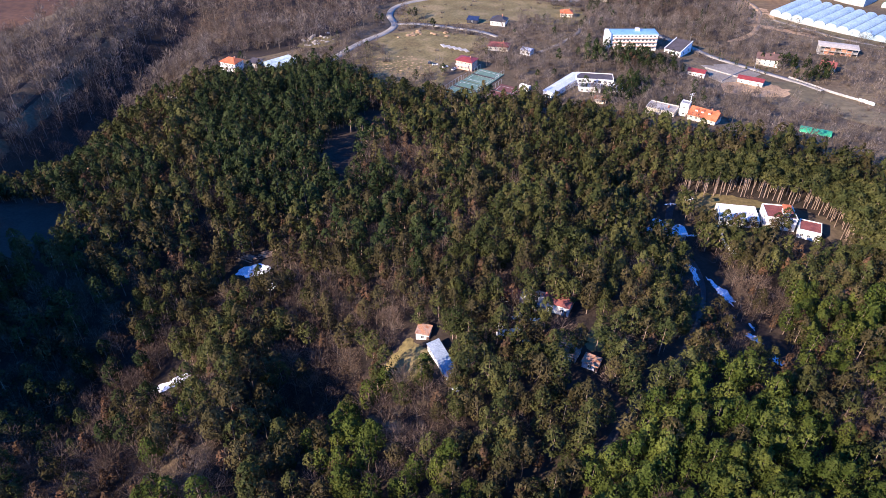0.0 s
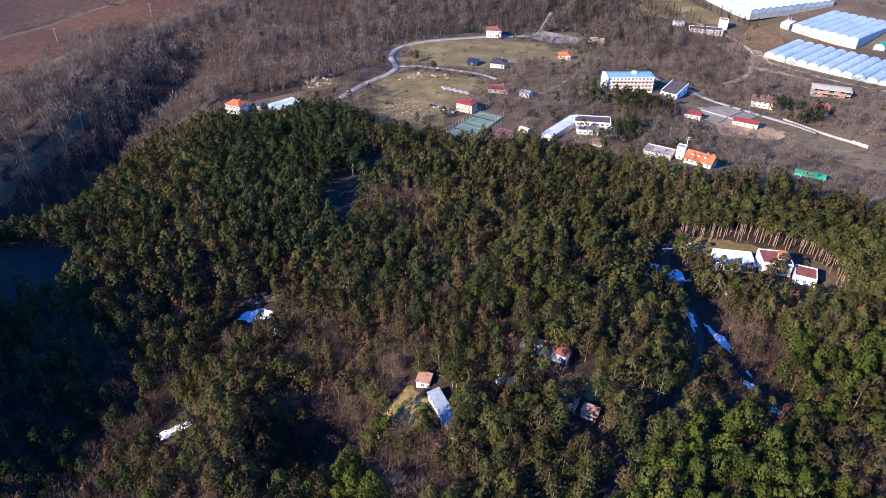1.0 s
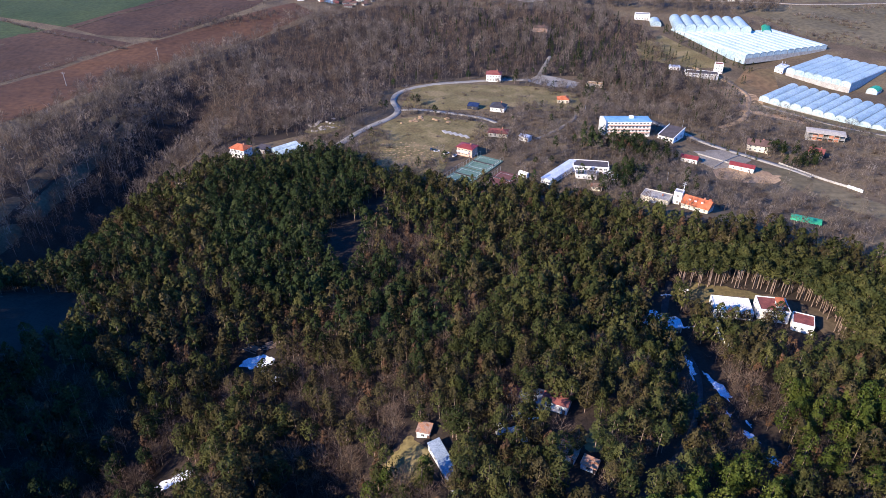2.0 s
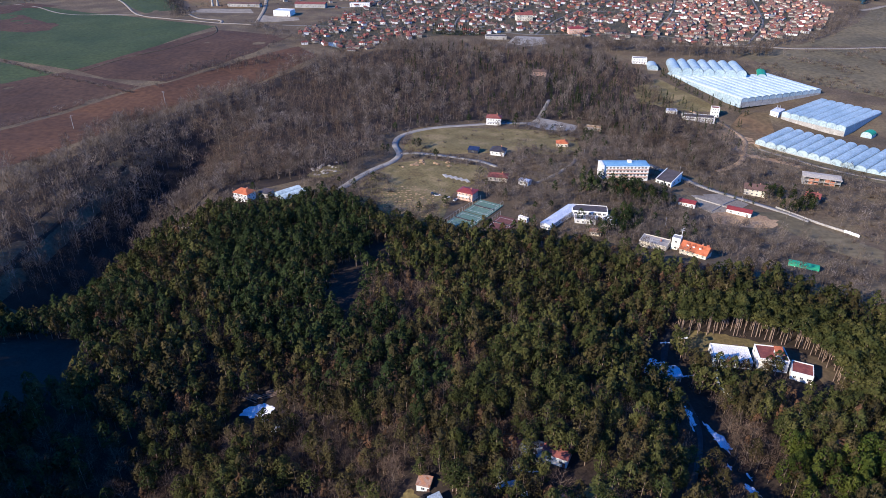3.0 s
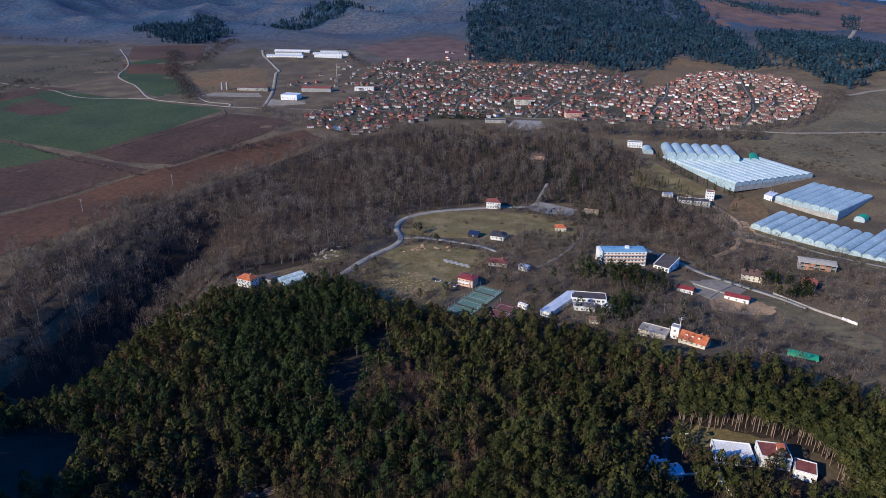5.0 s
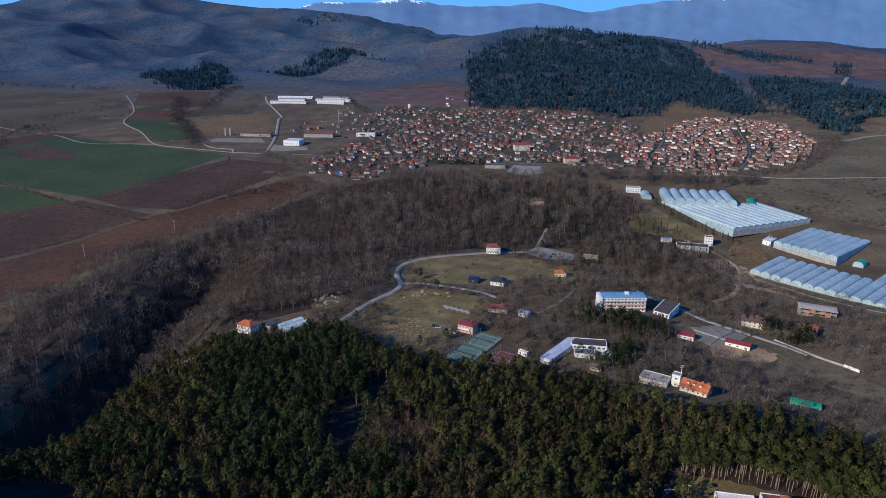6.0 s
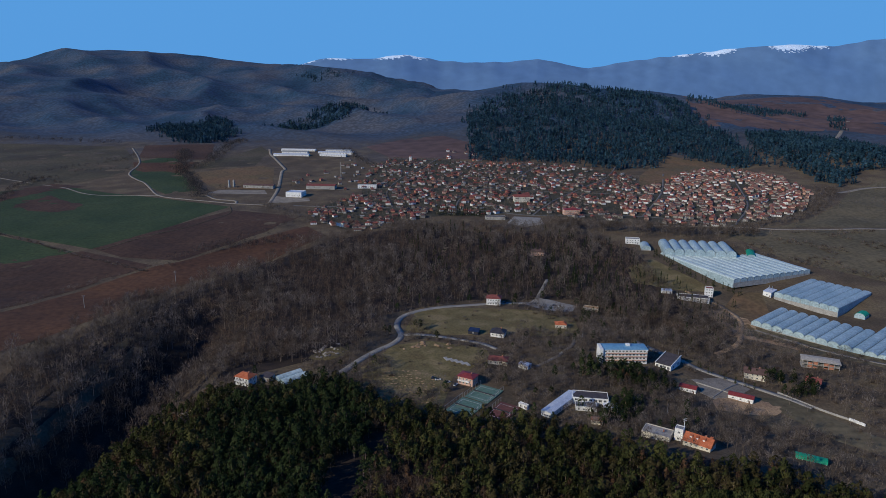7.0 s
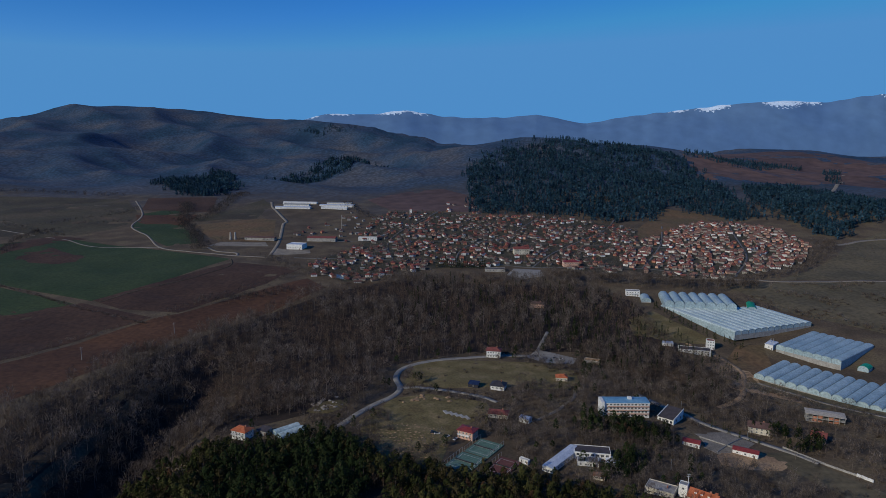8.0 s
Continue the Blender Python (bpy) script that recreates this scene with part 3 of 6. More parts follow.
def bare_parts(seed, twigs, width, tall0=11.0, vase=0.5, fine=True):
    """A leafless tree: trunk, rising limbs and a rounded haze of fine twigs."""
    rng = np.random.default_rng(seed)
    tall = tall0 * rng.uniform(0.85, 1.15)
    fork = tall * rng.uniform(0.22, 0.32)
    wood = [prism((0, 0, -0.5), (0.1, 0.05, fork), 0.19, 0.14, 4 if fine else 3), prism((0.1, 0.05, fork), (0.2, -0.1, tall * 0.85), 0.13, 0.03, 3)]
    wide = vase * tall * 0.36
    for k in range(7 if fine else 4):
        ang = k * 2.4 + rng.normal() * 0.3
        rise = rng.uniform(0.3, 0.9)
        wood.append(prism((0.1, 0.05, fork + tall * 0.3 * rise), (math.cos(ang) * wide * 0.75, math.sin(ang) * wide * 0.75, fork + (tall - fork) * (0.3 + 0.55 * rise)), 0.07, 0.025, 3))
    h = rng.beta(1.6, 1.5, twigs)
    ang = rng.uniform(0, 6.283, twigs)
    skin = np.sqrt(np.clip(1 - (2 * h - 0.85) ** 2 / 1.35, 0.05, 1)) * (1 + 0.25 * np.sin(ang * 3 + seed + h * 6))
    r = wide * skin * np.sqrt(rng.uniform(0.05, 0.85, twigs))
    base = np.stack([np.cos(ang) * r, np.sin(ang) * r, fork + (tall - fork) * h * 0.86], 1)
    way = np.stack([np.cos(ang) * 0.6, np.sin(ang) * 0.6, 0.45 + 0.6 * h], 1) + rng.normal(size=(twigs, 3)) * 0.42
    way /= np.linalg.norm(way, axis=1)[:, None]
    long = rng.uniform(0.10, 0.22, (twigs, 1)) * tall
    side = np.cross(way, rng.normal(size=(twigs, 3)))
    side /= np.linalg.norm(side, axis=1)[:, None]
    w = width * rng.uniform(0.6, 1.3, (twigs, 1))
    v = np.stack([base - side * w, base + side * w, base + way * long], 1).reshape(-1, 3)
    return merge(wood), (v, np.arange(twigs * 3).reshape(-1, 3))


def bush_parts(seed, twigs, width):
    rng = np.random.default_rng(seed)
    a = rng.uniform(0, 6.28, twigs)
    base = np.stack([np.cos(a), np.sin(a), 0 * a], 1) * rng.uniform(0, 1.2, (twigs, 1))
    way = np.stack([np.cos(a) * 0.5, np.sin(a) * 0.5, np.ones(twigs)], 1) + rng.normal(size=(twigs, 3)) * 0.4
    way[:, 2] = np.abs(way[:, 2])
    way /= np.linalg.norm(way, axis=1)[:, None]
    side = np.cross(way, rng.normal(size=(twigs, 3)))
    side /= np.linalg.norm(side, axis=1)[:, None]
    w = width * rng.uniform(0.6, 1.3, (twigs, 1))
    v = np.stack([base - side * w, base + side * w, base + way * rng.uniform(1.2, 2.8, (twigs, 1))], 1).reshape(-1, 3)
    return prism((0, 0, -0.3), (0, 0, 0.8), 0.08, 0.04, 3), (v, np.arange(twigs * 3).reshape(-1, 3))


def stand(name, kinds, spots, rng, mats, label, category, scale=(0.8, 1.2)):
    """Many trees as one mass, each turned and sized by chance. kinds: (wood, leaves) templates."""
    if len(spots) == 0:
        return None
    vs, fs, ms, base = [], [], [], 0
    kind = rng.integers(0, len(kinds), len(spots))
    ground = land(spots[:, 0], spots[:, 1])
    for k, (wood, leaf) in enumerate(kinds):
        who = np.where(kind == k)[0]
        if len(who) == 0:
            continue
        tv, tf = merge([wood, leaf])
        tm = np.r_[np.zeros(len(wood[1]), int), np.ones(len(leaf[1]), int)]
        a = rng.uniform(0, 6.28, len(who))
        s = rng.uniform(*scale, len(who))
        sz = s * rng.uniform(0.9, 1.12, len(who))
        x = (tv[None, :, 0] * np.cos(a)[:, None] - tv[None, :, 1] * np.sin(a)[:, None]) * s[:, None] + spots[who, 0][:, None]
        y = (tv[None, :, 0] * np.sin(a)[:, None] + tv[None, :, 1] * np.cos(a)[:, None]) * s[:, None] + spots[who, 1][:, None]
        z = tv[None, :, 2] * sz[:, None] + ground[who][:, None]
        vs.append(np.stack([x, y, z], -1).reshape(-1, 3))
        fs.append((tf[None] + base + np.arange(len(who))[:, None, None] * len(tv)).reshape(-1, 3))
        ms.append(np.tile(tm, len(who)))
        base += len(who) * len(tv)
    return tagged(link_mesh(name, np.concatenate(vs), np.concatenate(fs), mats, np.concatenate(ms)), label, category, kind="stuff")


def single(name, parts, mats, crown, label, group):
    """One tree as a thing with its trunk and crown."""
    e = new(name)
    for (v, f), m, n in zip(parts, mats, ("trunk", crown)):
        link_mesh(n, v, f, [m], parent=e)
    return tagged(e, label, "tree", group)


def scatter(rng, poly, gap, jitter=0.42):
    p = np.array(poly, float)
    xs, ys = np.arange(p[:, 0].min(), p[:, 0].max(), gap), np.arange(p[:, 1].min(), p[:, 1].max(), gap)
    x, y = np.meshgrid(xs, ys)
    x = (x + (np.arange(len(ys))[:, None] % 2) * gap * 0.5).ravel() + rng.normal(size=x.size) * gap * jitter
    y = y.ravel() + rng.normal(size=y.size) * gap * jitter
    keep = inside(x, y, poly)
    return np.stack([x[keep], y[keep]], 1)


def near_line(spots, points, width):
    line = smooth_line(points, 3.0)
    return (np.linalg.norm(spots[:, None] - line[None], axis=2) < width).any(1)


rng = np.random.default_rng(11)
PINEWOOD = [(-262, 300), (-205, 348), (-172, 402), (-146, 430), (-100, 436), (-72, 434), (-42, 398), (4, 381), (63, 376), (90, 362), (115, 340), (162, 332), (200, 312), (231, 291), (330, 240), (330, 40), (150, 30), (-150, 40), (-262, 130)]
LANE = [(112, 275), (100, 240), (104, 217), (100, 194), (81, 158), (64, 139), (43, 112)]
# openings in the wood: centre and half widths
GLADES = [(166, 233, 9, 10), (150, 232, 8, 6), (139, 248, 23, 9), (152, 260, 28, 6), (174, 243, 11, 11), (148, 335, 26, 15), (103, 242, 8, 12), (106, 207, 8, 24), (113, 168, 7, 12), (139, 251, 24, 9), (173, 242, 13, 9), (126, 262, 14, 10), (100, 246, 9, 14), (-80, 217, 12, 10), (-96, 156, 10, 9), (-8, 160, 11, 11), (0, 148, 5, 8), (42, 168, 8, 7),
          (46, 146, 7, 8), (44, 139, 7, 6), (52, 161, 8, 6), (-178, 228, 20, 22), (-52, 305, 10, 26), (-40, 345, 7, 18), (108, 172, 7, 10), (158, 230, 10, 8), (-195, 215, 22, 22), (-146, 429, 15, 18), (-117, 438, 18, 16), (-190, 240, 24, 20)]
# stands in the wood: outline, shares of green pines, olive pines, withered and leafless trees, and the green kind
ZONES = [([(-152, 365), (-134, 412), (-85, 431), (-52, 417), (-36, 315), (-48, 264), (-67, 248), (-101, 265)], (0.86, 0.08, 0.03, 0.03), "pine_deep"),
         ([(-247, 324), (-220, 352), (-159, 313), (-128, 268), (-157, 245), (-197, 250)], (0.62, 0.18, 0.10, 0.10), "pine_deep"),
         ([(-43, 313), (-7, 310), (-1, 261), (-26, 275), (-40, 290)], (0.10, 0.15, 0.25, 0.50), "pine"),
         ([(-200, 250), (-164, 242), (-150, 225), (-185, 220)], (0.10, 0.15, 0.45, 0.30), "pine"),
         ([(-62, 219), (-5, 188), (-4, 159), (-24, 160), (-35, 168), (-58, 178)], (0.08, 0.14, 0.18, 0.60), "pine"),
         ([(-59, 168), (-35, 168), (-22, 149), (-31, 132), (-49, 134)], (0.05, 0.10, 0.05, 0.80), "pine"),
         ([(-161, 190), (-142, 202), (-98, 176), (-82, 128), (-109, 112), (-150, 110)], (0.26, 0.08, 0.06, 0.60), "pine_deep"),
         ([(-113, 140), (-82, 138), (-62, 122), (-54, 96), (-120, 96)], (0.20, 0.10, 0.25, 0.45), "pine_fresh"),
         ([(-98, 185), (-63, 182), (-40, 120), (-27, 96), (-54, 96), (-66, 130), (-82, 160)], (0.34, 0.44, 0.12, 0.10), "pine"),
         ([(-22, 141), (3, 140), (5, 113), (-14, 109)], (0.05, 0.05, 0.10, 0.80), "pine"),
         ([(-50, 134), (-26, 149), (-8, 150), (12, 92), (-54, 92)], (0.72, 0.12, 0.08, 0.08), "pine_fresh"),
         ([(8, 142), (49, 147), (65, 130), (26, 96), (8, 96)], (0.55, 0.30, 0.07, 0.08), "pine"),
         ([(108, 203), (130, 195), (118, 151), (112, 144), (94, 150), (98, 170)], (0.06, 0.10, 0.20, 0.64), "pine"),
         ([(134, 224), (152, 218), (144, 200), (126, 203)], (0.15, 0.15, 0.60, 0.10), "pine"),
         ([(122, 143), (142, 140), (126, 108), (114, 120)], (0.10, 0.10, 0.10, 0.70), "pine"),
         ([(20, 88), (41, 112), (80, 146), (98, 150), (114, 122), (118, 88)], (0.88, 0.05, 0.03, 0.04), "pine_fresh"),
         ([(118, 195), (130, 196), (162, 180), (140, 141), (114, 150)], (0.70, 0.16, 0.07, 0.07), "pine_fresh"),
         ([(13, 182), (22, 194), (50, 190), (52, 177), (36, 184), (22, 178)], (0.08, 0.10, 0.12, 0.70), "pine"),
         ([(-60, 222), (-48, 264), (-36, 315), (-20, 268), (2, 255), (5, 225), (-5, 190)], (0.45, 0.24, 0.12, 0.19), "pine_deep"),
         ([(-150, 240), (-95, 262), (-66, 246), (-60, 222), (-64, 182), (-98, 186), (-140, 204)], (0.30, 0.34, 0.18, 0.18), "pine")]
KINDS = ["pine", "pine_olive", "withered", "bare", "pine_deep", "pine_fresh"]


def wood_kinds(spots, rng):
    """What grows at each spot of the wood: an index into KINDS."""
    x, y = spots[:, 0] + 4 * swell(spots[:, 0], spots[:, 1], 9, 3), spots[:, 1] + 4 * swell(spots[:, 0], spots[:, 1], 8, 5)
    drift = np.clip(0.5 + swell(spots[:, 0], spots[:, 1], 17, 6), 0, 1)
    shares = np.stack([0.58 + 0 * x, 0.14 + 0.22 * drift, 0.10 + 0 * x, 0.12 + 0 * x], 1)
    green = np.zeros(len(spots), int)
    for outline, part_of, kind in reversed(ZONES):
        hit = inside(x, y, outline)
        shares[hit] = part_of
        green[hit] = KINDS.index(kind)
    steps = np.cumsum(shares / shares.sum(1, keepdims=True), 1)
    pick = (rng.uniform(size=(len(spots), 1)) > steps[:, :3]).sum(1)
    return np.where(pick == 0, green, pick)


def clear_of_glades(spots):
    ok = ~near_line(spots, LANE, 2.9)
    for cx, cy, sx, sy in GLADES:
        ok &= ((spots[:, 0] - cx) / sx) ** 2 + ((spots[:, 1] - cy) / sy) ** 2 > 1
    return spots[ok]


spots = clear_of_glades(scatter(rng, PINEWOOD, 4.9, 0.36))
EDGE = [(112, 269), (150, 266), (168, 258), (176, 246), (173, 230), (172, 216), (190, 206), (208, 226), (212, 246), (202, 268), (180, 282), (120, 290)]
tall_edge = scatter(rng, EDGE, 3.1)
spots = spots[~inside(spots[:, 0], spots[:, 1], EDGE)]
grows = wood_kinds(spots, rng)
fill = clear_of_glades(scatter(rng, PINEWOOD, 5.6))
fill = fill[wood_kinds(fill, rng) == 3]
thin = np.concatenate([spots[grows == 3], fill])

PINE_KINDS = [pine_parts(20 + k, 390, 0.43) for k in range(9)]
BROAD_PINE = [pine_parts(120 + k, 560, 0.42, 0.22, (3.0, 4.0), 0.45) for k in range(6)]
PINE_FAR = [pine_parts(30 + k, 142, 0.69) for k in range(8)]
ROUND_FAR = [pine_parts(140 + k, 150, 0.62, 0.3, (2.4, 3.2), 0.42) for k in range(5)]
BARE_KINDS = [bare_parts(40 + k, 190, 0.07, 10.5, 1.1) for k in range(6)]
BARE_FAR = [bare_parts(50 + k, 66, 0.175, 11.0, 0.95, False) for k in range(6)]
POPLAR = [bare_parts(60 + k, 112, 0.15, 16.0, 0.68, False) for k in range(6)]
BUSH = [bush_parts(70 + k, 34, 0.07) for k in range(4)]
SPIRE = [spire_parts(80 + k, 110, 0.55) for k in range(3)]

stand("pine_forest", [pine_parts(130 + k, 150, 0.55, 0.68) for k in range(4)], tall_edge, rng, [M["pine_bark"], M["pine"]], "tall pines with long bare sunlit trunks", "forest", (0.95, 1.2))


def singles(name, kinds, mats, crown, label, group, spots, scale):
    """Trees that stand near enough to tell apart."""
    models = [single(name, p, mats, crown, label, group) for p in kinds[:max(1, len(spots))]]
    for k, (x, y) in enumerate(spots):
        m = pose(x, y, float(land(x, y)), 0, 0, rng.uniform(0, 360)) @ Matrix.Scale(rng.uniform(*scale), 4)
        tree = models[k] if k < len(models) else copy_thing(models[k % len(models)], Matrix())
        tree.matrix_basis = m


def nearest_first(where):
    return where[np.argsort(where[:, 1])]


fresh, green, olive = (nearest_first(spots[grows == KINDS.index(k)]) for k in ("pine_fresh", "pine", "pine_olive"))
deep, brown, thin = nearest_first(spots[grows == 4]), nearest_first(spots[grows == 2]), nearest_first(thin)
singles("pine_tree", BROAD_PINE, (M["pine_bark"], M["pine_fresh"]), "crown", "broad fresh green pine in a dense wood", "fresh green pines on the near slope", fresh[:160], (0.8, 1.12))
singles("pine_tree", PINE_KINDS, (M["pine_bark"], M["pine"]), "crown", "tall green black pine in a dense wood", "pines on the near slope", green[:90], (0.85, 1.2))
singles("pine_tree", PINE_KINDS, (M["pine_bark"], M["pine_olive"]), "crown", "tall olive-brown pine in a dense wood", "olive pines on the near slope", olive[:60], (0.85, 1.2))
singles("bare_tree", BARE_KINDS, (M["bark"], M["oak_twig"]), "twigs", "leafless grey-brown tree among the pines", "bare trees on the near slope", thin[:120], (0.6, 1.05))
singles("withered_tree", PINE_KINDS[:5], (M["bark"], M["rust_leaf"]), "crown", "tree with rust-brown withered leaves among pines", "withered trees on the near slope", brown[:40], (0.6, 0.9))
fresh, green, olive, thin, brown = fresh[160:], green[90:], olive[60:], thin[120:], brown[40:]
for where, key, label in ((green, "pine", "dense green pine wood with pale trunks"), (olive, "pine_olive", "olive-brown pines in the wood"), (deep, "pine_dark", "dense dark green pine wood on the knoll")):
    mid = where[:, 1] < 215
    stand("pine_forest", PINE_KINDS, where[mid], rng, [M["pine_bark"], M[key]], label, "forest", (0.82, 1.2))
    stand("pine_forest", PINE_FAR, where[~mid], rng, [M["pine_bark"], M[key]], label + ", farther up the hill", "forest", (0.8, 1.2))
stand("pine_forest", BROAD_PINE, fresh, rng, [M["pine_bark"], M["pine_fresh"]], "broad fresh green pines beside the lane", "forest", (0.8, 1.12))
stand("withered_trees", ROUND_FAR, brown, rng, [M["bark"], M["rust_leaf"]], "trees with rust-brown withered leaves among pines", "trees", (0.6, 0.95))
stand("bare_wood", BARE_KINDS, thin, rng, [M["bark"], M["oak_twig"]], "leafless grey-brown trees among the pines", "trees", (0.55, 1.05))
under = clear_of_glades(scatter(rng, PINEWOOD, 5.0))
stand("undergrowth", BUSH, under[wood_kinds(under, rng) == 3], rng, [M["bark"], M["oak_twig"]], "leafless brown undergrowth", "shrubs", (0.8, 1.6))

# woods and scrub round the settlement
BAREWOOD = [(-300, 280), (-345, 470), (-300, 640), (-215, 745), (-165, 850), (-75, 915), (60, 925), (160, 905), (240, 840), (235, 740), (256, 620), (215, 560), (150, 590), (135, 655), (120, 670), (100, 668), (70, 660), (30, 645), (-20, 632), (-55, 610), (-60, 560), (-62, 530), (-85, 490), (-120, 470), (-160, 460), (-195, 425), (-215, 380), (-262, 320)]
w = scatter(rng, BAREWOOD, 7.3)
w = w[~near_line(w, [(92, 655), (105, 694), (112, 715)], 3.0)]
w = w[~((np.abs(w[:, 0] + 226) < 20) & (w[:, 1] > 300) & (w[:, 1] < 590) & (rng.uniform(size=len(w)) < 0.3))]
w = w[~((np.abs(w[:, 0] + 120) < 22) & (np.abs(w[:, 1] - 462) < 16)) & ~((np.abs(w[:, 0] - 115) < 14) & (np.abs(w[:, 1] - 800) < 12))]
tall_share = np.clip(0.25 + 0.6 * swell(w[:, 0], w[:, 1], 60, 8) + 0.4 * (w[:, 0] < -240), 0, 1)
is_tall = rng.uniform(size=len(w)) < tall_share
ever = (rng.uniform(size=len(w)) < 0.13 + 0.4 * bump(w[:, 0], w[:, 1], 150, 720, 60, 70) + 0.06 * swell(w[:, 0], w[:, 1], 50, 2)) & (w[:, 0] > -60)
silver = rng.uniform(size=len(w)) < np.where(w[:, 0] < -190, 0.55, 0.3)
stand("bare_wood", POPLAR, w[is_tall & ~ever & ~silver], rng, [M["bark"], M["twig"]], "tall leafless grey poplars in a dense wood", "forest", (0.8, 1.3))
stand("bare_wood", POPLAR, w[is_tall & ~ever & silver], rng, [M["pale_bark"], M["pale_twig"]], "tall leafless silvery poplars in a dense wood", "forest", (0.9, 1.4))
stand("bare_wood", BARE_FAR, w[~is_tall & ~ever], rng, [M["bark"], M["oak_twig"]], "leafless brown broadleaf wood", "forest", (0.6, 1.15))
stand("spruce_group", SPIRE, w[ever], rng, [M["bark"], M["pine_dark"]], "dark spruces scattered in the bare wood", "trees", (0.7, 1.1))

# ---- buildings ----
def part(name, bm, material, parent, label=""):
    """Links a bmesh as one mesh object under a thing or a part."""
    me = bpy.data.meshes.new(name)
    bm.to_mesh(me)
    bm.free()
    me.materials.append(material)
    ob = new(name, me)
    ob.parent = parent
    if label:
        ob["label"] = label
    return ob


def box_bm(x0, x1, y0, y1, z0, z1, bm=None):
    bm = bm or bmesh.new()
    v = [bm.verts.new(p) for p in ((x0, y0, z0), (x1, y0, z0), (x1, y1, z0), (x0, y1, z0), (x0, y0, z1), (x1, y0, z1), (x1, y1, z1), (x0, y1, z1))]
    for f in ((0, 3, 2, 1), (4, 5, 6, 7), (0, 1, 5, 4), (1, 2, 6, 5), (2, 3, 7, 6), (3, 0, 4, 7)):
        bm.faces.new([v[i] for i in f])
    return bm


def hull_bm(verts, faces):
    bm = bmesh.new()
    v = [bm.verts.new(p) for p in verts]
    for f in faces:
        bm.faces.new([v[i] for i in f])
    bmesh.ops.recalc_face_normals(bm, faces=bm.faces[:])
    return bm


def hip_bm(w, d, z, rise, over, ridge=None):
    """A hipped roof with thick eaves; ridge 1 makes plain gables."""
    a, b, t = w / 2 + over, d / 2 + over, 0.22
    r = max(0.0, a - b * 0.95) if ridge is None else a * ridge
    lo = [(-a, -b, z - 0.05), (a, -b, z - 0.05), (a, b, z - 0.05), (-a, b, z - 0.05)]
    hi = [(p[0], p[1], z + t) for p in lo]
    top = [(-r, 0, z + rise), (r, 0, z + rise)] if r > 0.05 else [(-0.05, 0, z + rise), (0.05, 0, z + rise)]
    return hull_bm(lo + hi + top, [(3, 2, 1, 0), (0, 1, 5, 4), (1, 2, 6, 5), (2, 3, 7, 6), (3, 0, 4, 7), (4, 5, 9, 8), (6, 7, 8, 9), (5, 6, 9), (7, 4, 8)])


def slope_bm(w, d, z0, z1, over):
    """A single-pitch roof, high at the back."""
    a, b, t = w / 2 + over, d / 2 + over, 0.2
    lo = [(-a, -b, z0), (a, -b, z0), (a, b, z1), (-a, b, z1)]
    hi = [(p[0], p[1], p[2] + t) for p in lo]
    return hull_bm(lo + hi, [(3, 2, 1, 0), (4, 5, 6, 7), (0, 1, 5, 4), (1, 2, 6, 5), (2, 3, 7, 6), (3, 0, 4, 7)])


WINDOW = {}


def window_on(parent, x, y, z, turn, w, h):
    """A framed window set on a wall face that looks along -y before the turn."""
    key = (round(w, 2), round(h, 2))
    if key not in WINDOW:
        fr = bmesh.new()
        for x0, x1, z0, z1 in ((-w / 2, -w / 2 + 0.09, 0, h), (w / 2 - 0.09, w / 2, 0, h), (-w / 2, w / 2, 0, 0.09), (-w / 2, w / 2, h - 0.09, h), (-0.04, 0.04, 0, h)):
            box_bm(x0, x1, -0.09, 0.0, z0, z1, fr)
        f = part("window", fr, M["white"], parent)
        p = part("pane", box_bm(-w / 2 + 0.09, w / 2 - 0.09, -0.05, 0.0, 0.09, h - 0.09), M["glass"], f)
        WINDOW[key] = (f.data, p.data)
    else:
        f, p = new("window", WINDOW[key][0]), new("pane", WINDOW[key][1])
        f.parent, p.parent = parent, f
    f.matrix_basis = pose(x, y, z, 0, 0, turn)
    return f


def rest_height(x, y, w, d, rot):
    c, s = math.cos(radians(rot)), math.sin(radians(rot))
    pts = [(x + u * w / 2 * c - v * d / 2 * s, y + u * w / 2 * s + v * d / 2 * c) for u in (-1, 0, 1) for v in (-1, 0, 1)]
    return float(min(land(px, py) for px, py in pts))


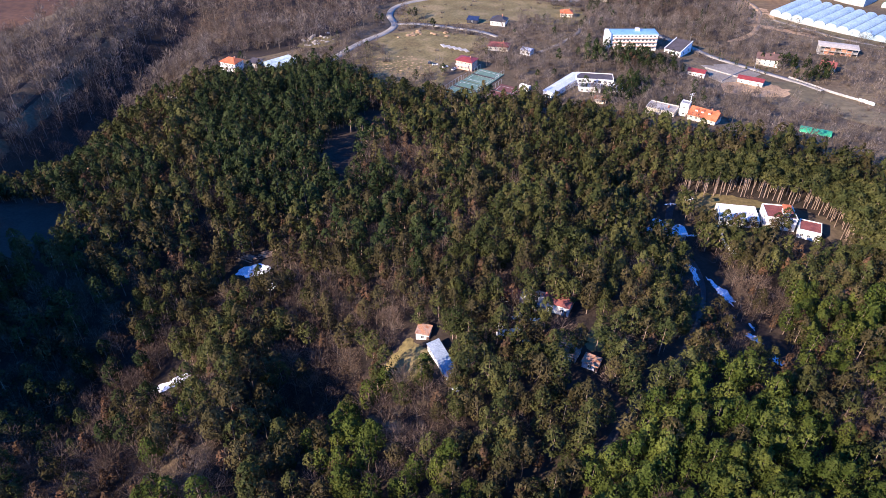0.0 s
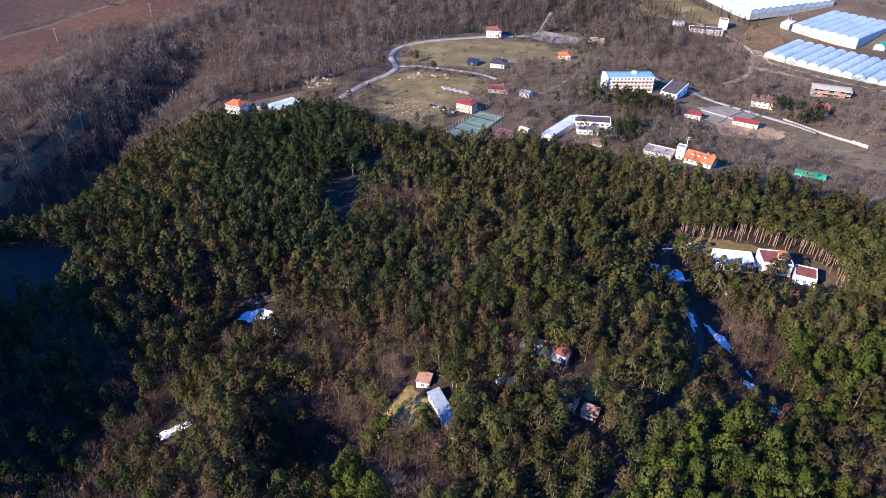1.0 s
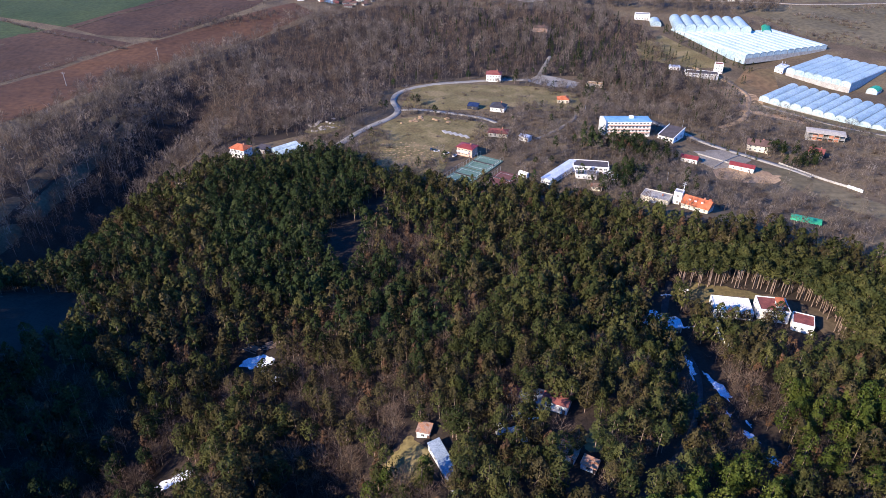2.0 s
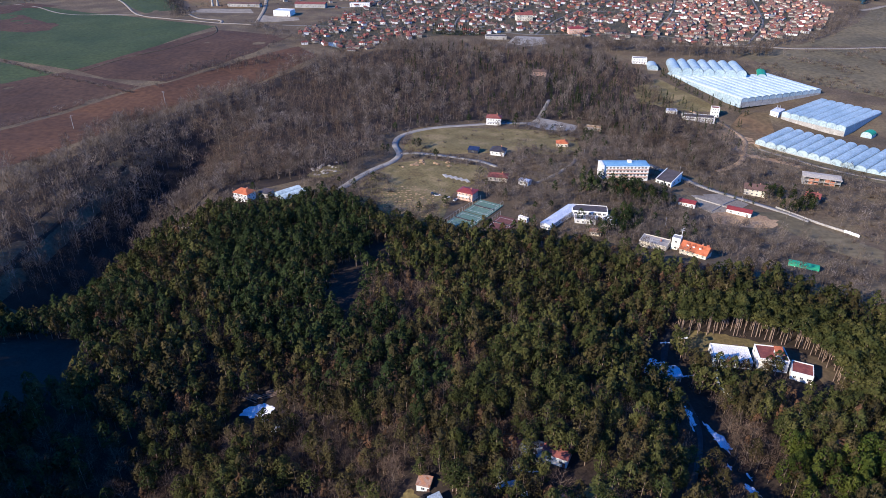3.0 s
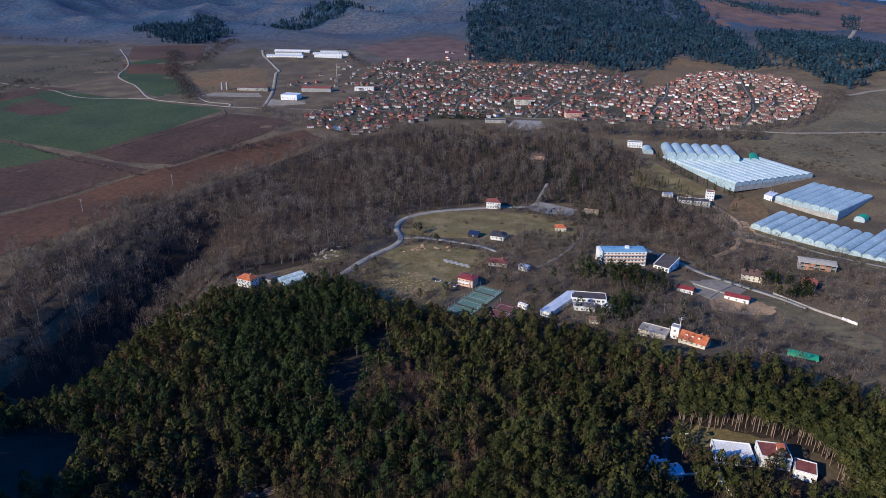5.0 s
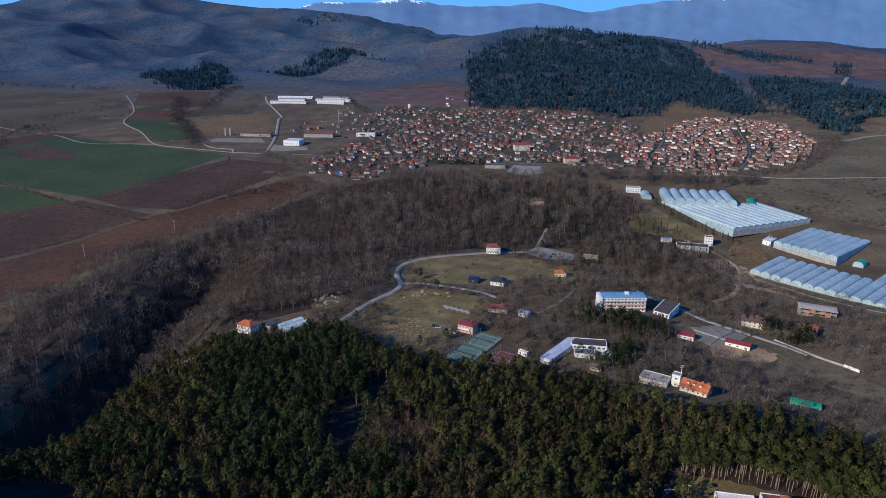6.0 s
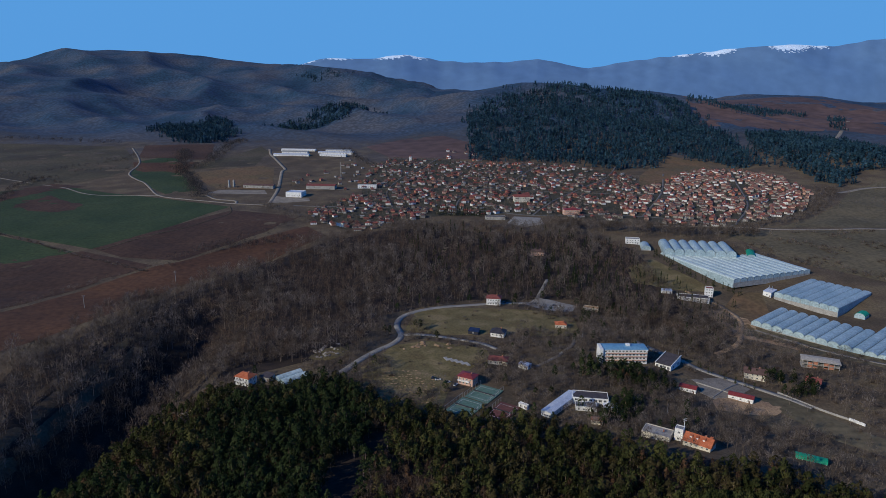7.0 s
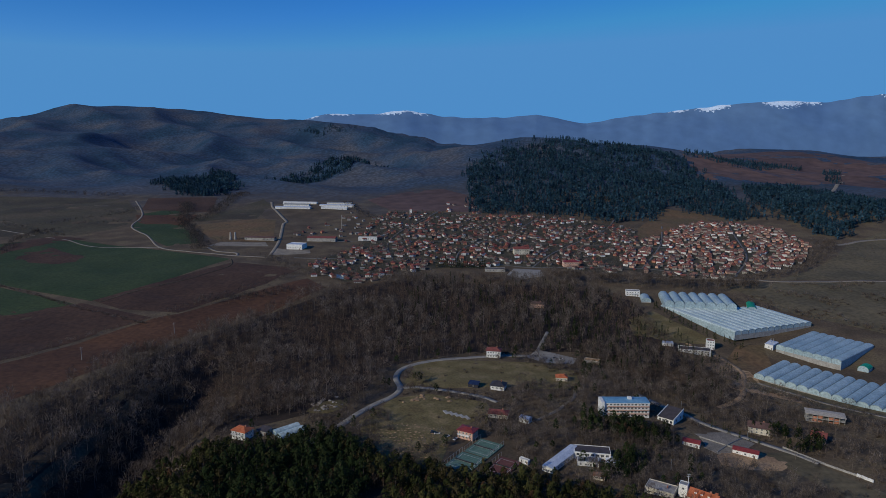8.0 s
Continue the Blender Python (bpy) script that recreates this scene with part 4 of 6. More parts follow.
def building(name, label, category, x, y, rot, w, d, h, wall, roof, roof_mat, rise=2.0, over=0.5, storeys=1, wins=3, chimney=True, door=True, win=(1.3, 1.3), group="", lift=0.4, balcony=0):
    e = new(name)
    e.matrix_basis = pose(x, y, rest_height(x, y, w, d, rot) + lift, 0, 0, rot)
    bm = box_bm(-w / 2, w / 2, -d / 2, d / 2, -1.5, h)
    part("wall", bm, M[wall], e)
    if roof == "hip":
        part("roof", hip_bm(w, d, h + 0.05, rise, over), M[roof_mat], e)
    elif roof == "gable":
        for sx in (-1, 1):
            x0, x1 = sorted((sx * w / 2, sx * (w / 2 - 0.3)))
            part("gable_wall", hull_bm([(x0, -d / 2, h), (x0, d / 2, h), (x0, 0, h + rise * 0.93), (x1, -d / 2, h), (x1, d / 2, h), (x1, 0, h + rise * 0.93)],
                                       [(0, 1, 2), (5, 4, 3), (0, 2, 5, 3), (1, 4, 5, 2)]), M[wall], e)
        part("roof", hip_bm(w, d, h + 0.05, rise, over, 1.0), M[roof_mat], e)
    elif roof == "shed":
        part("upper_wall", hull_bm([(-w / 2, -d / 2, h), (w / 2, -d / 2, h), (w / 2, d / 2, h), (-w / 2, d / 2, h), (w / 2, d / 2, h + rise), (-w / 2, d / 2, h + rise)],
                                   [(0, 1, 4, 5), (1, 2, 4), (0, 5, 3), (3, 5, 4, 2)]), M[wall], e)
        part("roof", slope_bm(w, d, h + 0.08, h + rise + 0.08, over), M[roof_mat], e)
    else:
        part("roof", box_bm(-w / 2 + 0.3, w / 2 - 0.3, -d / 2 + 0.3, d / 2 - 0.3, h, h + 0.12), M[roof_mat], e)
        rim = bmesh.new()
        for x0, x1, y0, y1 in ((-w / 2, w / 2, -d / 2, -d / 2 + 0.3), (-w / 2, w / 2, d / 2 - 0.3, d / 2), (-w / 2, -w / 2 + 0.3, -d / 2 + 0.3, d / 2 - 0.3), (w / 2 - 0.3, w / 2, -d / 2 + 0.3, d / 2 - 0.3)):
            box_bm(x0, x1, y0, y1, h, h + 0.5, rim)
        part("parapet", rim, M[wall], e)
    per = h / storeys
    for s in range(storeys):
        for k in range(wins):
            u = (k + 0.5) / wins - 0.5
            window_on(e, u * w * 0.94, -d / 2, s * per + per * 0.33, 0, *win)
        for k in range(max(1, wins // 2)):
            u = (k + 0.5) / max(1, wins // 2) - 0.5
            window_on(e, -w / 2, u * d * 0.9, s * per + per * 0.33, -90, *win)
            window_on(e, w / 2, u * d * 0.9, s * per + per * 0.33, 90, *win)
        if balcony and s >= storeys - balcony:
            part("balcony", box_bm(-w * 0.48, w * 0.3, -d / 2 - 1.3, -d / 2 - 0.1, s * per - 0.1, s * per + 0.9), M["white"], e)
    if door:
        part("door", box_bm(w * 0.32, w * 0.32 + 1.0, -d / 2 - 0.06, -d / 2 - 0.003, 0.0, 2.05), M["tile_old"], e, "brown wooden door")
    if chimney:
        part("chimney", box_bm(w * 0.18, w * 0.18 + 0.8, 0.3, 1.1, h - 0.2, h + max(rise, 0.8) + 0.7), M["brickwork"], e, "brick chimney")
    return tagged(e, label, category, group)


building("house", "white two-storey house with an orange hipped roof", "house", -145, 440, -24, 12, 9, 6.0, "white", "hip", "tile_orange", 2.6, 0.7, 2, 4, balcony=1)
building("garage", "low outbuilding with a dark roof beside the white house", "garage", -131, 446, -24, 8, 7, 3.0, "concrete", "shed", "dark_felt", 0.8, 0.3, 1, 1, False)
building("house", "white villa with a red hipped roof on the loop road", "house", 47, 639, -8, 14, 10, 7.0, "white", "hip", "tile_red", 2.8, 0.7, 2, 5, balcony=1)
building("house", "white bungalow with a dark hipped roof in the meadow", "house", 45, 545, -18, 12, 10, 3.4, "white", "hip", "tile_dark", 3.4, 0.8, 1, 3)
building("house", "small house with an orange hipped roof", "house", 104, 571, -6, 10, 8, 3.6, "cream", "hip", "tile_orange", 2.4, 0.5, 1, 3)
building("house", "low house with a dull red hipped roof in the scrub", "house", 41, 485, -12, 15, 9, 3.2, "cream", "hip", "tile_red", 2.2, 0.6, 1, 4)
building("house", "two-storey salmon house with a maroon roof", "house", 16, 446, -28, 12, 9, 6.0, "pinkish", "hip", "maroon", 1.8, 0.8, 2, 4, balcony=1)
building("shed", "small white shed with a pale sheet roof", "shed", 61, 476, -35, 8, 6, 3.0, "white", "gable", "sheet", 1.2, 0.3, 1, 2, False)
building("row_hut", "small white hut with a maroon sheet roof", "hut", 181, 456, -28, 12, 7, 3.2, "white", "gable", "maroon", 1.6, 0.4, 1, 3, False)
building("row_hut", "long white hut with a maroon sheet roof on bare earth", "hut", 217, 447, -30, 17, 7, 3.4, "white", "gable", "maroon", 1.6, 0.4, 1, 3, False)
building("chalet", "cream chalet with a brown gabled roof", "house", 245, 488, -22, 15, 10, 5.0, "cream", "gable", "tile_old", 3.2, 1.0, 2, 4)
building("house", "half-built red and white house with a tiled roof", "house", 283, 472, -35, 10, 9, 5.0, "pinkish", "gable", "tile_red", 3.0, 0.6, 2, 3)
BARN = building("barn", "long building with a bright orange tiled roof at the pine edge", "barn", 152, 356, -38, 16, 11, 4.6, "cream", "gable", "tile_orange", 3.6, 0.5, 2, 5)
def dormers():
    """Small white dormers on the orange roof and pots on the flat pavilion."""
    for k, (u, v) in enumerate(((-5, -2.2), (-1.5, -2.2), (2.5, -2.2), (5.5, 1.5))):
        part("dormer", box_bm(u, u + 1.3, v - 0.9, v + 0.9, 5.9, 7.5), M["white"], BARN, "small white dormer")
        part("dormer_roof", slope_bm(1.6, 2.2, 7.52, 7.9, 0.1), M["tile_orange"], BARN).location = (u + 0.65, v, 0)


dormers()
building("pavilion", "flat cream pavilion among pines", "pavilion", 131, 369, -31, 17, 11, 4.5, "cream", "flat", "plaster", 0.5, 0, 1, 4)
building("tower", "white boxy stair tower beside the orange roof", "tower", 143, 365, -31, 5, 5, 8.0, "white", "flat", "felt", 0.5, 0, 2, 1, False)
building("office", "white flat-roofed office of the greenhouses", "office", 262, 676, -14, 32, 12, 5.0, "white", "flat", "dark_felt", 0.5, 0, 2, 10, False)
building("office_annex", "white office annex with a red upper storey", "office", 284, 690, -14, 8, 8, 9.0, "white", "flat", "tile_red", 0.5, 0, 3, 3, False)
building("hut", "small white hut in a park", "hut", 238, 690, -10, 11, 6, 3.0, "white", "shed", "sheet", 0.6, 0.3, 1, 3, False)
building("house", "old reddish house hidden in the bare wood", "house", 112, 805, -15, 16, 10, 4.5, "pinkish", "hip", "tile_old", 2.5, 0.5, 1, 4)
building("house", "white modern house by the river trees", "house", 246, 864, -10, 18, 10, 6.5, "white", "flat", "felt", 0.5, 0, 2, 5, False, balcony=1)
building("ruin", "roofless pale ruin beside the car park", "ruin", 144, 630, -20, 15, 8, 2.6, "stone", "flat", "dirt", 0.5, 0, 1, 3, False)
building("shelter", "small cream hut with an ochre roof among pines", "hut", 98, 388, -15, 7, 5, 2.6, "cream", "gable", "rusty", 1.2, 0.4, 1, 2, False)


def hotel():
    """Four-storey block with long rows of balconies and a blue roof."""
    e = building("hotel", "white four-storey hotel with balconies and a blue roof", "hotel", 143, 501, 1, 36, 12, 12.0, "white", "hip", "blue_roof", 1.0, 0.4, 4, 12, False, win=(1.6, 1.5))
    part("stair_tower", box_bm(-20.5, -17.9, -7.5, 4, -1.5, 13.2), M["white"], e, "blank white stair tower")
    for s in range(1, 4):
        for k in range(9):
            x0 = -15.6 + k * 3.7
            part("balcony", box_bm(x0, x0 + 3.5, -7.3, -6.02, s * 3 - 0.12, s * 3 + 0.06), M["concrete"], e)
            part("balcony_rail", box_bm(x0, x0 + 3.5, -7.36, -7.28, s * 3 + 0.06, s * 3 + 1.0), M["pinkish"], e, "salmon balcony front")
    part("roof_hatch", box_bm(2, 5, -1, 2, 12.6, 14.6), M["white"], e, "white roof hatch")
    part("cornice", box_bm(-17.8, 18.2, -6.5, -6.01, 11.4, 12.0), M["white"], e)
    return e


hotel()


def hall():
    e = building("hall", "white dining hall with a dark sloping roof", "hall", 179, 498, -40, 13, 20, 4.5, "white", "shed", "dark_felt", 2.6, 0.2, 1, 4, False, win=(2.0, 2.2))
    for s in (-1, 1):
        part("roof_edge", hull_bm([(s * 6.5 - 0.25, -10.2, 4.6), (s * 6.5 + 0.25, -10.2, 4.6), (s * 6.5 + 0.25, 10.2, 7.4), (s * 6.5 - 0.25, 10.2, 7.4),
                                   (s * 6.5 - 0.25, -10.2, 5.3), (s * 6.5 + 0.25, -10.2, 5.3), (s * 6.5 + 0.25, 10.2, 8.1), (s * 6.5 - 0.25, 10.2, 8.1)],
                                  [(3, 2, 1, 0), (4, 5, 6, 7), (0, 1, 5, 4), (1, 2, 6, 5), (2, 3, 7, 6), (3, 0, 4, 7)]), M["white"], e, "white roof edge")
    return e


hall()
building("school_wing", "long white wing with a pale sheet roof", "school", 78, 411, 52, 38, 7.5, 4.2, "white", "gable", "sheet", 1.0, 0.3, 1, 8, False)
building("school", "white two-storey block with a grey flat roof", "school", 100, 420, -8, 24, 11, 6.0, "white", "flat", "dark_felt", 0.5, 0, 2, 7, False, win=(2.0, 1.6))
building("school_annex", "low white annex with a flat roof among trees", "school", 95, 409, -8, 14, 8, 3.2, "white", "flat", "felt", 0.5, 0, 1, 4, False)
building("school_annex", "low white annex with a rounded pale roof", "school", 112, 411, -8, 9, 9, 3.4, "white", "hip", "snow", 1.0, 0.3, 1, 2, False)


def shell():
    """Unfinished concrete house: slabs, columns and bare brick infill."""
    e = new("unfinished_house")
    e.matrix_basis = pose(310, 513, rest_height(310, 513, 28, 12, -22) + 0.3, 0, 0, -22)
    for s in range(3):
        part("slab", box_bm(-14, 14, -6, 6, s * 3.1 - (1.2 if s == 0 else 0.0), s * 3.1 + 0.3), M["concrete"], e)
    part("roof", hip_bm(28, 12, 6.5, 1.0, 0.6), M["stone"], e, "pale unfinished roof")
    for s in range(2):
        for k in range(8):
            for yy in (-5.6, 5.6):
                x0 = -13.8 + k * 3.9
                part("column", box_bm(x0, x0 + 0.35, yy - 0.18, yy + 0.18, s * 3.1 + 0.3, s * 3.1 + 3.1), M["concrete"], e)
        for k in (1, 2, 4, 5):
            x0 = -13.4 + k * 3.9
            part("brick_panel", box_bm(x0, x0 + 3.4, -5.0, -4.7, s * 3.1 + 0.3, s * 3.1 + (3.0 if (k + s) % 2 else 1.6)), M["brickwork"], e, "bare red brick infill")
        part("rear_wall", box_bm(-13.6, 13.6, 5.2, 5.4, s * 3.1 + 0.31, s * 3.1 + 3.09), M["concrete"], e)
    tagged(e, "unfinished concrete house with bare brick walls", "house")


shell()


# ---- greenhouses ----
def vault_bm(width, length, wall, rise, seg=8):
    """One curved greenhouse span that runs along +y from the origin."""
    bm = bmesh.new()
    prof = [(-width / 2, wall)] + [(-width / 2 * math.cos(math.pi * k / seg), wall + rise * math.sin(math.pi * k / seg)) for k in range(1, seg)] + [(width / 2, wall)]
    outer = prof
    inner = [(x * 0.985, z - 0.08) for x, z in prof]
    cols = []
    n = max(2, int(length / 5))
    for j in range(n + 1):
        y = length * j / n
        cols.append(([bm.verts.new((x, y, z)) for x, z in outer], [bm.verts.new((x, y, z)) for x, z in inner]))
    for (a, ai), (b, bi) in zip(cols, cols[1:]):
        for k in range(seg):
            bm.faces.new((a[k], a[k + 1], b[k + 1], b[k]))
            bm.faces.new((ai[k], bi[k], bi[k + 1], ai[k + 1]))
    for o, i in (cols[0], cols[-1]):
        for k in range(seg):
            bm.faces.new((o[k], i[k], i[k + 1], o[k + 1]))
    return bm


def end_bm(width, wall, rise, y, seg=8):
    bm = bmesh.new()
    prof = [(-width / 2, 0)] + [(-width / 2 * math.cos(math.pi * k / seg), wall + rise * math.sin(math.pi * k / seg)) for k in range(seg + 1)] + [(width / 2, 0)]
    a, b = [bm.verts.new((x, y, z)) for x, z in prof], [bm.verts.new((x, y + 0.08, z)) for x, z in prof]
    bm.faces.new(a)
    bm.faces.new(b[::-1])
    for k in range(len(a)):
        j = (k + 1) % len(a)
        bm.faces.new((a[j], a[k], b[k], b[j]))
    return bm


def greenhouse(label, x, y, rot, spans, width, lengths, wall, rise, film, green=()):
    """Spans side by side along the local x axis; each runs along local y."""
    e = new("greenhouse")
    deep = max(lengths)
    c, s = math.cos(radians(rot)), math.sin(radians(rot))
    ground = float(land(x + c * spans * width / 2 - s * deep / 2, y + s * spans * width / 2 + c * deep / 2))
    e.matrix_basis = pose(x, y, ground + 0.2, 0, 0, rot)
    seen = {}
    for k in range(spans):
        length = lengths[k % len(lengths)] if len(lengths) == spans else lengths[0]
        x0 = (k + 0.5) * width
        key = length
        if key not in seen:
            v = part("span_roof", vault_bm(width, length, wall, rise), M[film], e)
            f = part("front_wall", end_bm(width * 0.99, wall, rise * 0.96, 0.4), M["film"], e)
            r = part("rear_wall", end_bm(width * 0.99, wall, rise * 0.96, length - 0.5), M["film"], e)
            g = part("gutter", box_bm(width / 2 - 0.18, width / 2 + 0.18, 0, length, wall - 0.05, wall + 0.2), M["steel"], e)
            seen[key] = [o.data for o in (v, f, r, g)]
            made = [v, f, r, g]
        else:
            made = []
            for n, data in zip(("span_roof", "front_wall", "rear_wall", "gutter"), seen[key]):
                o = new(n, data)
                o.parent = e
                made.append(o)
        for o in made:
            o.matrix_basis = pose(x0, 0, 0)
        if k in green:
            made[0].data = made[0].data.copy()
            made[0].data.materials[0] = M["green_sheet"]
        for j in range(4):
            p = part("post", box_bm(-0.12, 0.12, 0.1, 0.34, -1.5, wall), M["steel"], e) if (k, j) == (0, 0) else new("post", post_data)
            post_data = p.data
            p.parent = e
            p.matrix_basis = pose(k * width, length * j / 3.2, 0)
    w = spans * width
    part("side_wall", box_bm(0.02, 0.1, 0.4, lengths[0] - 0.5, -6, wall), M["film"], e)
    part("side_wall", box_bm(w - 0.1, w - 0.02, 0.4, lengths[-1] - 0.5, -6, wall), M["film"], e)
    part("base_wall", box_bm(0, w, 0.45, 0.6, -6, 0.9), M["concrete"], e)
    return tagged(e, label, "greenhouse", "greenhouses in the valley")


greenhouse("multi-span greenhouse with curved blue-grey film roofs", 297, 613, -49, 14, 9.9, [60] * 9 + [94] * 5, 2.6, 3.2, "film")
greenhouse("glossy greenhouse with seven long curved spans", 352, 684, -51, 7, 9.2, [84], 4.2, 1.6, "film")
greenhouse("wide low greenhouse with whitened film roofs", 317, 706, 22, 12, 9.6, [124] * 4 + [104] * 5 + [80] * 3, 3.4, 1.5, "film_white")
greenhouse("tall tunnel greenhouses with grey film behind the low ones", 272, 812, -9, 7, 12.4, [52], 3.6, 5.4, "film")
greenhouse("single pale film tunnel", 250, 834, -9, 1, 12, [24], 1.5, 4.2, "film")
greenhouse("two small pale film tunnels beside the white house", -126, 446, -46, 2, 7.2, [20], 0.9, 2.8, "film_white")


def boiler():
    e = building("boiler_house", "white boiler house at the greenhouse corner", "shed", 352, 694, -51, 9, 12, 5.0, "white", "shed", "sheet", 1.5, 0.3, 1, 1, False)
    for k in (-2, 1):
        bm = bmesh.new()
        bmesh.ops.create_cone(bm, cap_ends=True, segments=12, radius1=0.35, radius2=0.3, depth=5, matrix=pose(k, 2, 8))
        part("flue", bm, M["steel"], e)


boiler()


def tarp_shed():
    e = new("tarpaulin_shed")
    e.matrix_basis = pose(218, 353, float(land(218, 353)) + 0.2, 0, 0, -27)
    part("cover", vault_bm(7.0, 17, 0.9, 1.9), M["green_sheet"], e).matrix_basis = pose(-8.5, 0, 0, 0, 0, -90)
    part("frame", box_bm(-8.4, 8.4, -3.4, 3.4, -1.0, 0.9), M["dark_paint"], e)
    for k in range(6):
        part("post", box_bm(-8 + k * 3.1, -7.8 + k * 3.1, -3.75, -3.55, -1.0, 1.0), M["white"], e, "white post")
    tagged(e, "shed covered by a bright green tarpaulin", "shed")


tarp_shed()


# ---- courts, walls and clutter round the houses ----
def court(x, y, rot, w, d, surface, label):
    e = new("sports_court")
    z = float(land(x, y)) + 0.55
    e.matrix_basis = pose(x, y, z, 0, 0, rot)
    part("surface", box_bm(-w / 2, w / 2, -d / 2, d / 2, -1.2, 0.0), M[surface], e)
    for a in (-1, 1):
        part("line", box_bm(a * w * 0.38 - 0.08, a * w * 0.38 + 0.08, -d * 0.4, d * 0.4, 0.004, 0.02), M["white"], e)
        part("line", box_bm(-w * 0.38, w * 0.38, a * d * 0.4 - 0.08, a * d * 0.4 + 0.08, 0.024, 0.04), M["white"], e)
    part("line", box_bm(-0.08, 0.08, -d * 0.4, d * 0.4, 0.004, 0.02), M["white"], e)
    part("net", box_bm(-0.05, 0.05, -d * 0.45, d * 0.45, 0.05, 1.0), M["dark_paint"], e)
    for a in (-1, 1):
        for k in range(7):
            part("fence_post", box_bm(-w / 2 + k * w / 6 - 0.06, -w / 2 + k * w / 6 + 0.06, a * d / 2 - 0.06, a * d / 2 + 0.06, 0, 3.2), M["steel"], e)
        part("fence_rail", box_bm(-w / 2, w / 2, a * d / 2 - 0.04, a * d / 2 + 0.04, 3.2, 3.3), M["steel"], e)
    return tagged(e, label, "sports court", "courts")


court(13.5, 406, 58, 23, 18.5, "court", "green sports court with white lines, beside the pines")
court(27, 428, 58, 23, 18.5, "court", "green sports court with white lines, beside the houses")
court(38, 402, 58, 24, 15, "clay", "dark red disused sports court")


def wall_run(name, points, height, thick, material, label):
    line = smooth_line(points, 3.0)
    e = new(name)
    for a, b in zip(line, line[1:]):
        m = (a + b) / 2
        n = np.linalg.norm(b - a)
        p = part("panel", box_bm(-n / 2 + 0.06, n / 2 - 0.06, -thick / 2, thick / 2, -0.8, height), M[material], e)
        p.matrix_basis = pose(m[0], m[1], float(land(*m)) + 0.2, 0, 0, math.degrees(math.atan2(b[1] - a[1], b[0] - a[0])))
    return tagged(e, label, "wall")


wall_run("boundary_wall", [(251, 462), (260, 447), (269, 430), (278, 416)], 1.3, 0.35, "concrete", "long pale boundary wall of concrete panels")
wall_run("boundary_wall", [(278, 416), (283, 406)], 1.8, 0.5, "white", "white end of the boundary wall")
wall_run("yard_wall", [(192, 470), (216, 452)], 1.0, 0.3, "concrete", "low grey yard wall beside the huts")
wall_run("yard_wall", [(196, 446), (212, 462), (226, 474)], 1.0, 0.3, "concrete", "low grey yard wall beside the long hut")


def car(x, y, rot, paint, label):
    e = new("car")
    e.matrix_basis = pose(x, y, float(land(x, y)) + 0.3, 0, 0, rot)
    part("body", hull_bm([(-2.1, -0.85, 0.3), (2.1, -0.85, 0.3), (2.1, 0.85, 0.3), (-2.1, 0.85, 0.3), (-2.1, -0.85, 0.85), (2.1, -0.8, 0.8), (2.1, 0.8, 0.8), (-2.1, 0.85, 0.85)],
                         [(3, 2, 1, 0), (4, 5, 6, 7), (0, 1, 5, 4), (1, 2, 6, 5), (2, 3, 7, 6), (3, 0, 4, 7)]), M[paint], e)
    part("cabin", hull_bm([(-1.7, -0.8, 0.86), (1.0, -0.8, 0.86), (1.0, 0.8, 0.86), (-1.7, 0.8, 0.86), (-1.3, -0.65, 1.45), (0.4, -0.65, 1.45), (0.4, 0.65, 1.45), (-1.3, 0.65, 1.45)],
                          [(3, 2, 1, 0), (4, 5, 6, 7), (0, 1, 5, 4), (1, 2, 6, 5), (2, 3, 7, 6), (3, 0, 4, 7)]), M["glass"], e)
    for sx in (-1.3, 1.3):
        for sy in (-0.8, 0.8):
            bm = bmesh.new()
            bmesh.ops.create_cone(bm, cap_ends=True, segments=12, radius1=0.32, radius2=0.32, depth=0.2, matrix=pose(sx, sy, 0.32, 90))
            part("wheel", bm, M["dark_paint"], e)
    return tagged(e, label, "car", "parked cars")


car(-6, 449, 10, "white", "white parked car beside the salmon house")
car(1, 445, 30, "white", "white parked car beside the salmon house")
car(7, 441, 60, "white", "white parked car beside the salmon house")
car(-10, 452, 80, "dark_paint", "dark parked car beside the salmon house")
car(114, 634, 15, "white", "white parked car on the car park")
car(108, 637, 15, "dark_paint", "dark parked car on the car park")
car(112, 259, 70, "dark_paint", "dark car parked on the villa drive")
car(58, 643, 5, "dark_paint", "dark car beside the loop road")


def slab_row():
    for k in range(5):
        e = new("concrete_slab")
        x, y = 0 + k * 4.1, 489 - k * 2.4
        e.matrix_basis = pose(x, y, float(land(x, y)) + 0.4, 0, 0, 25)
        bm = box_bm(-1.4, 1.4, -3.4, 3.4, -0.5, 0.3)
        bmesh.ops.bevel(bm, geom=bm.edges[:], offset=0.06, segments=1, affect="EDGES")
        part("top", bm, M["concrete"], e)
        tagged(e, "pale concrete slab lying on the meadow", "slab", "slabs on the meadow")


slab_row()
building("carport", "open carport with dark blue solar panels", "carport", 24, 549, -18, 9, 6, 2.4, "dark_paint", "shed", "solar", 1.4, 0.3, 1, 1, False, False)
building("caravan", "small white caravan beside the red court", "caravan", 53, 409, -40, 7, 2.6, 2.5, "white", "flat", "white", 0.5, 0, 1, 2, False)


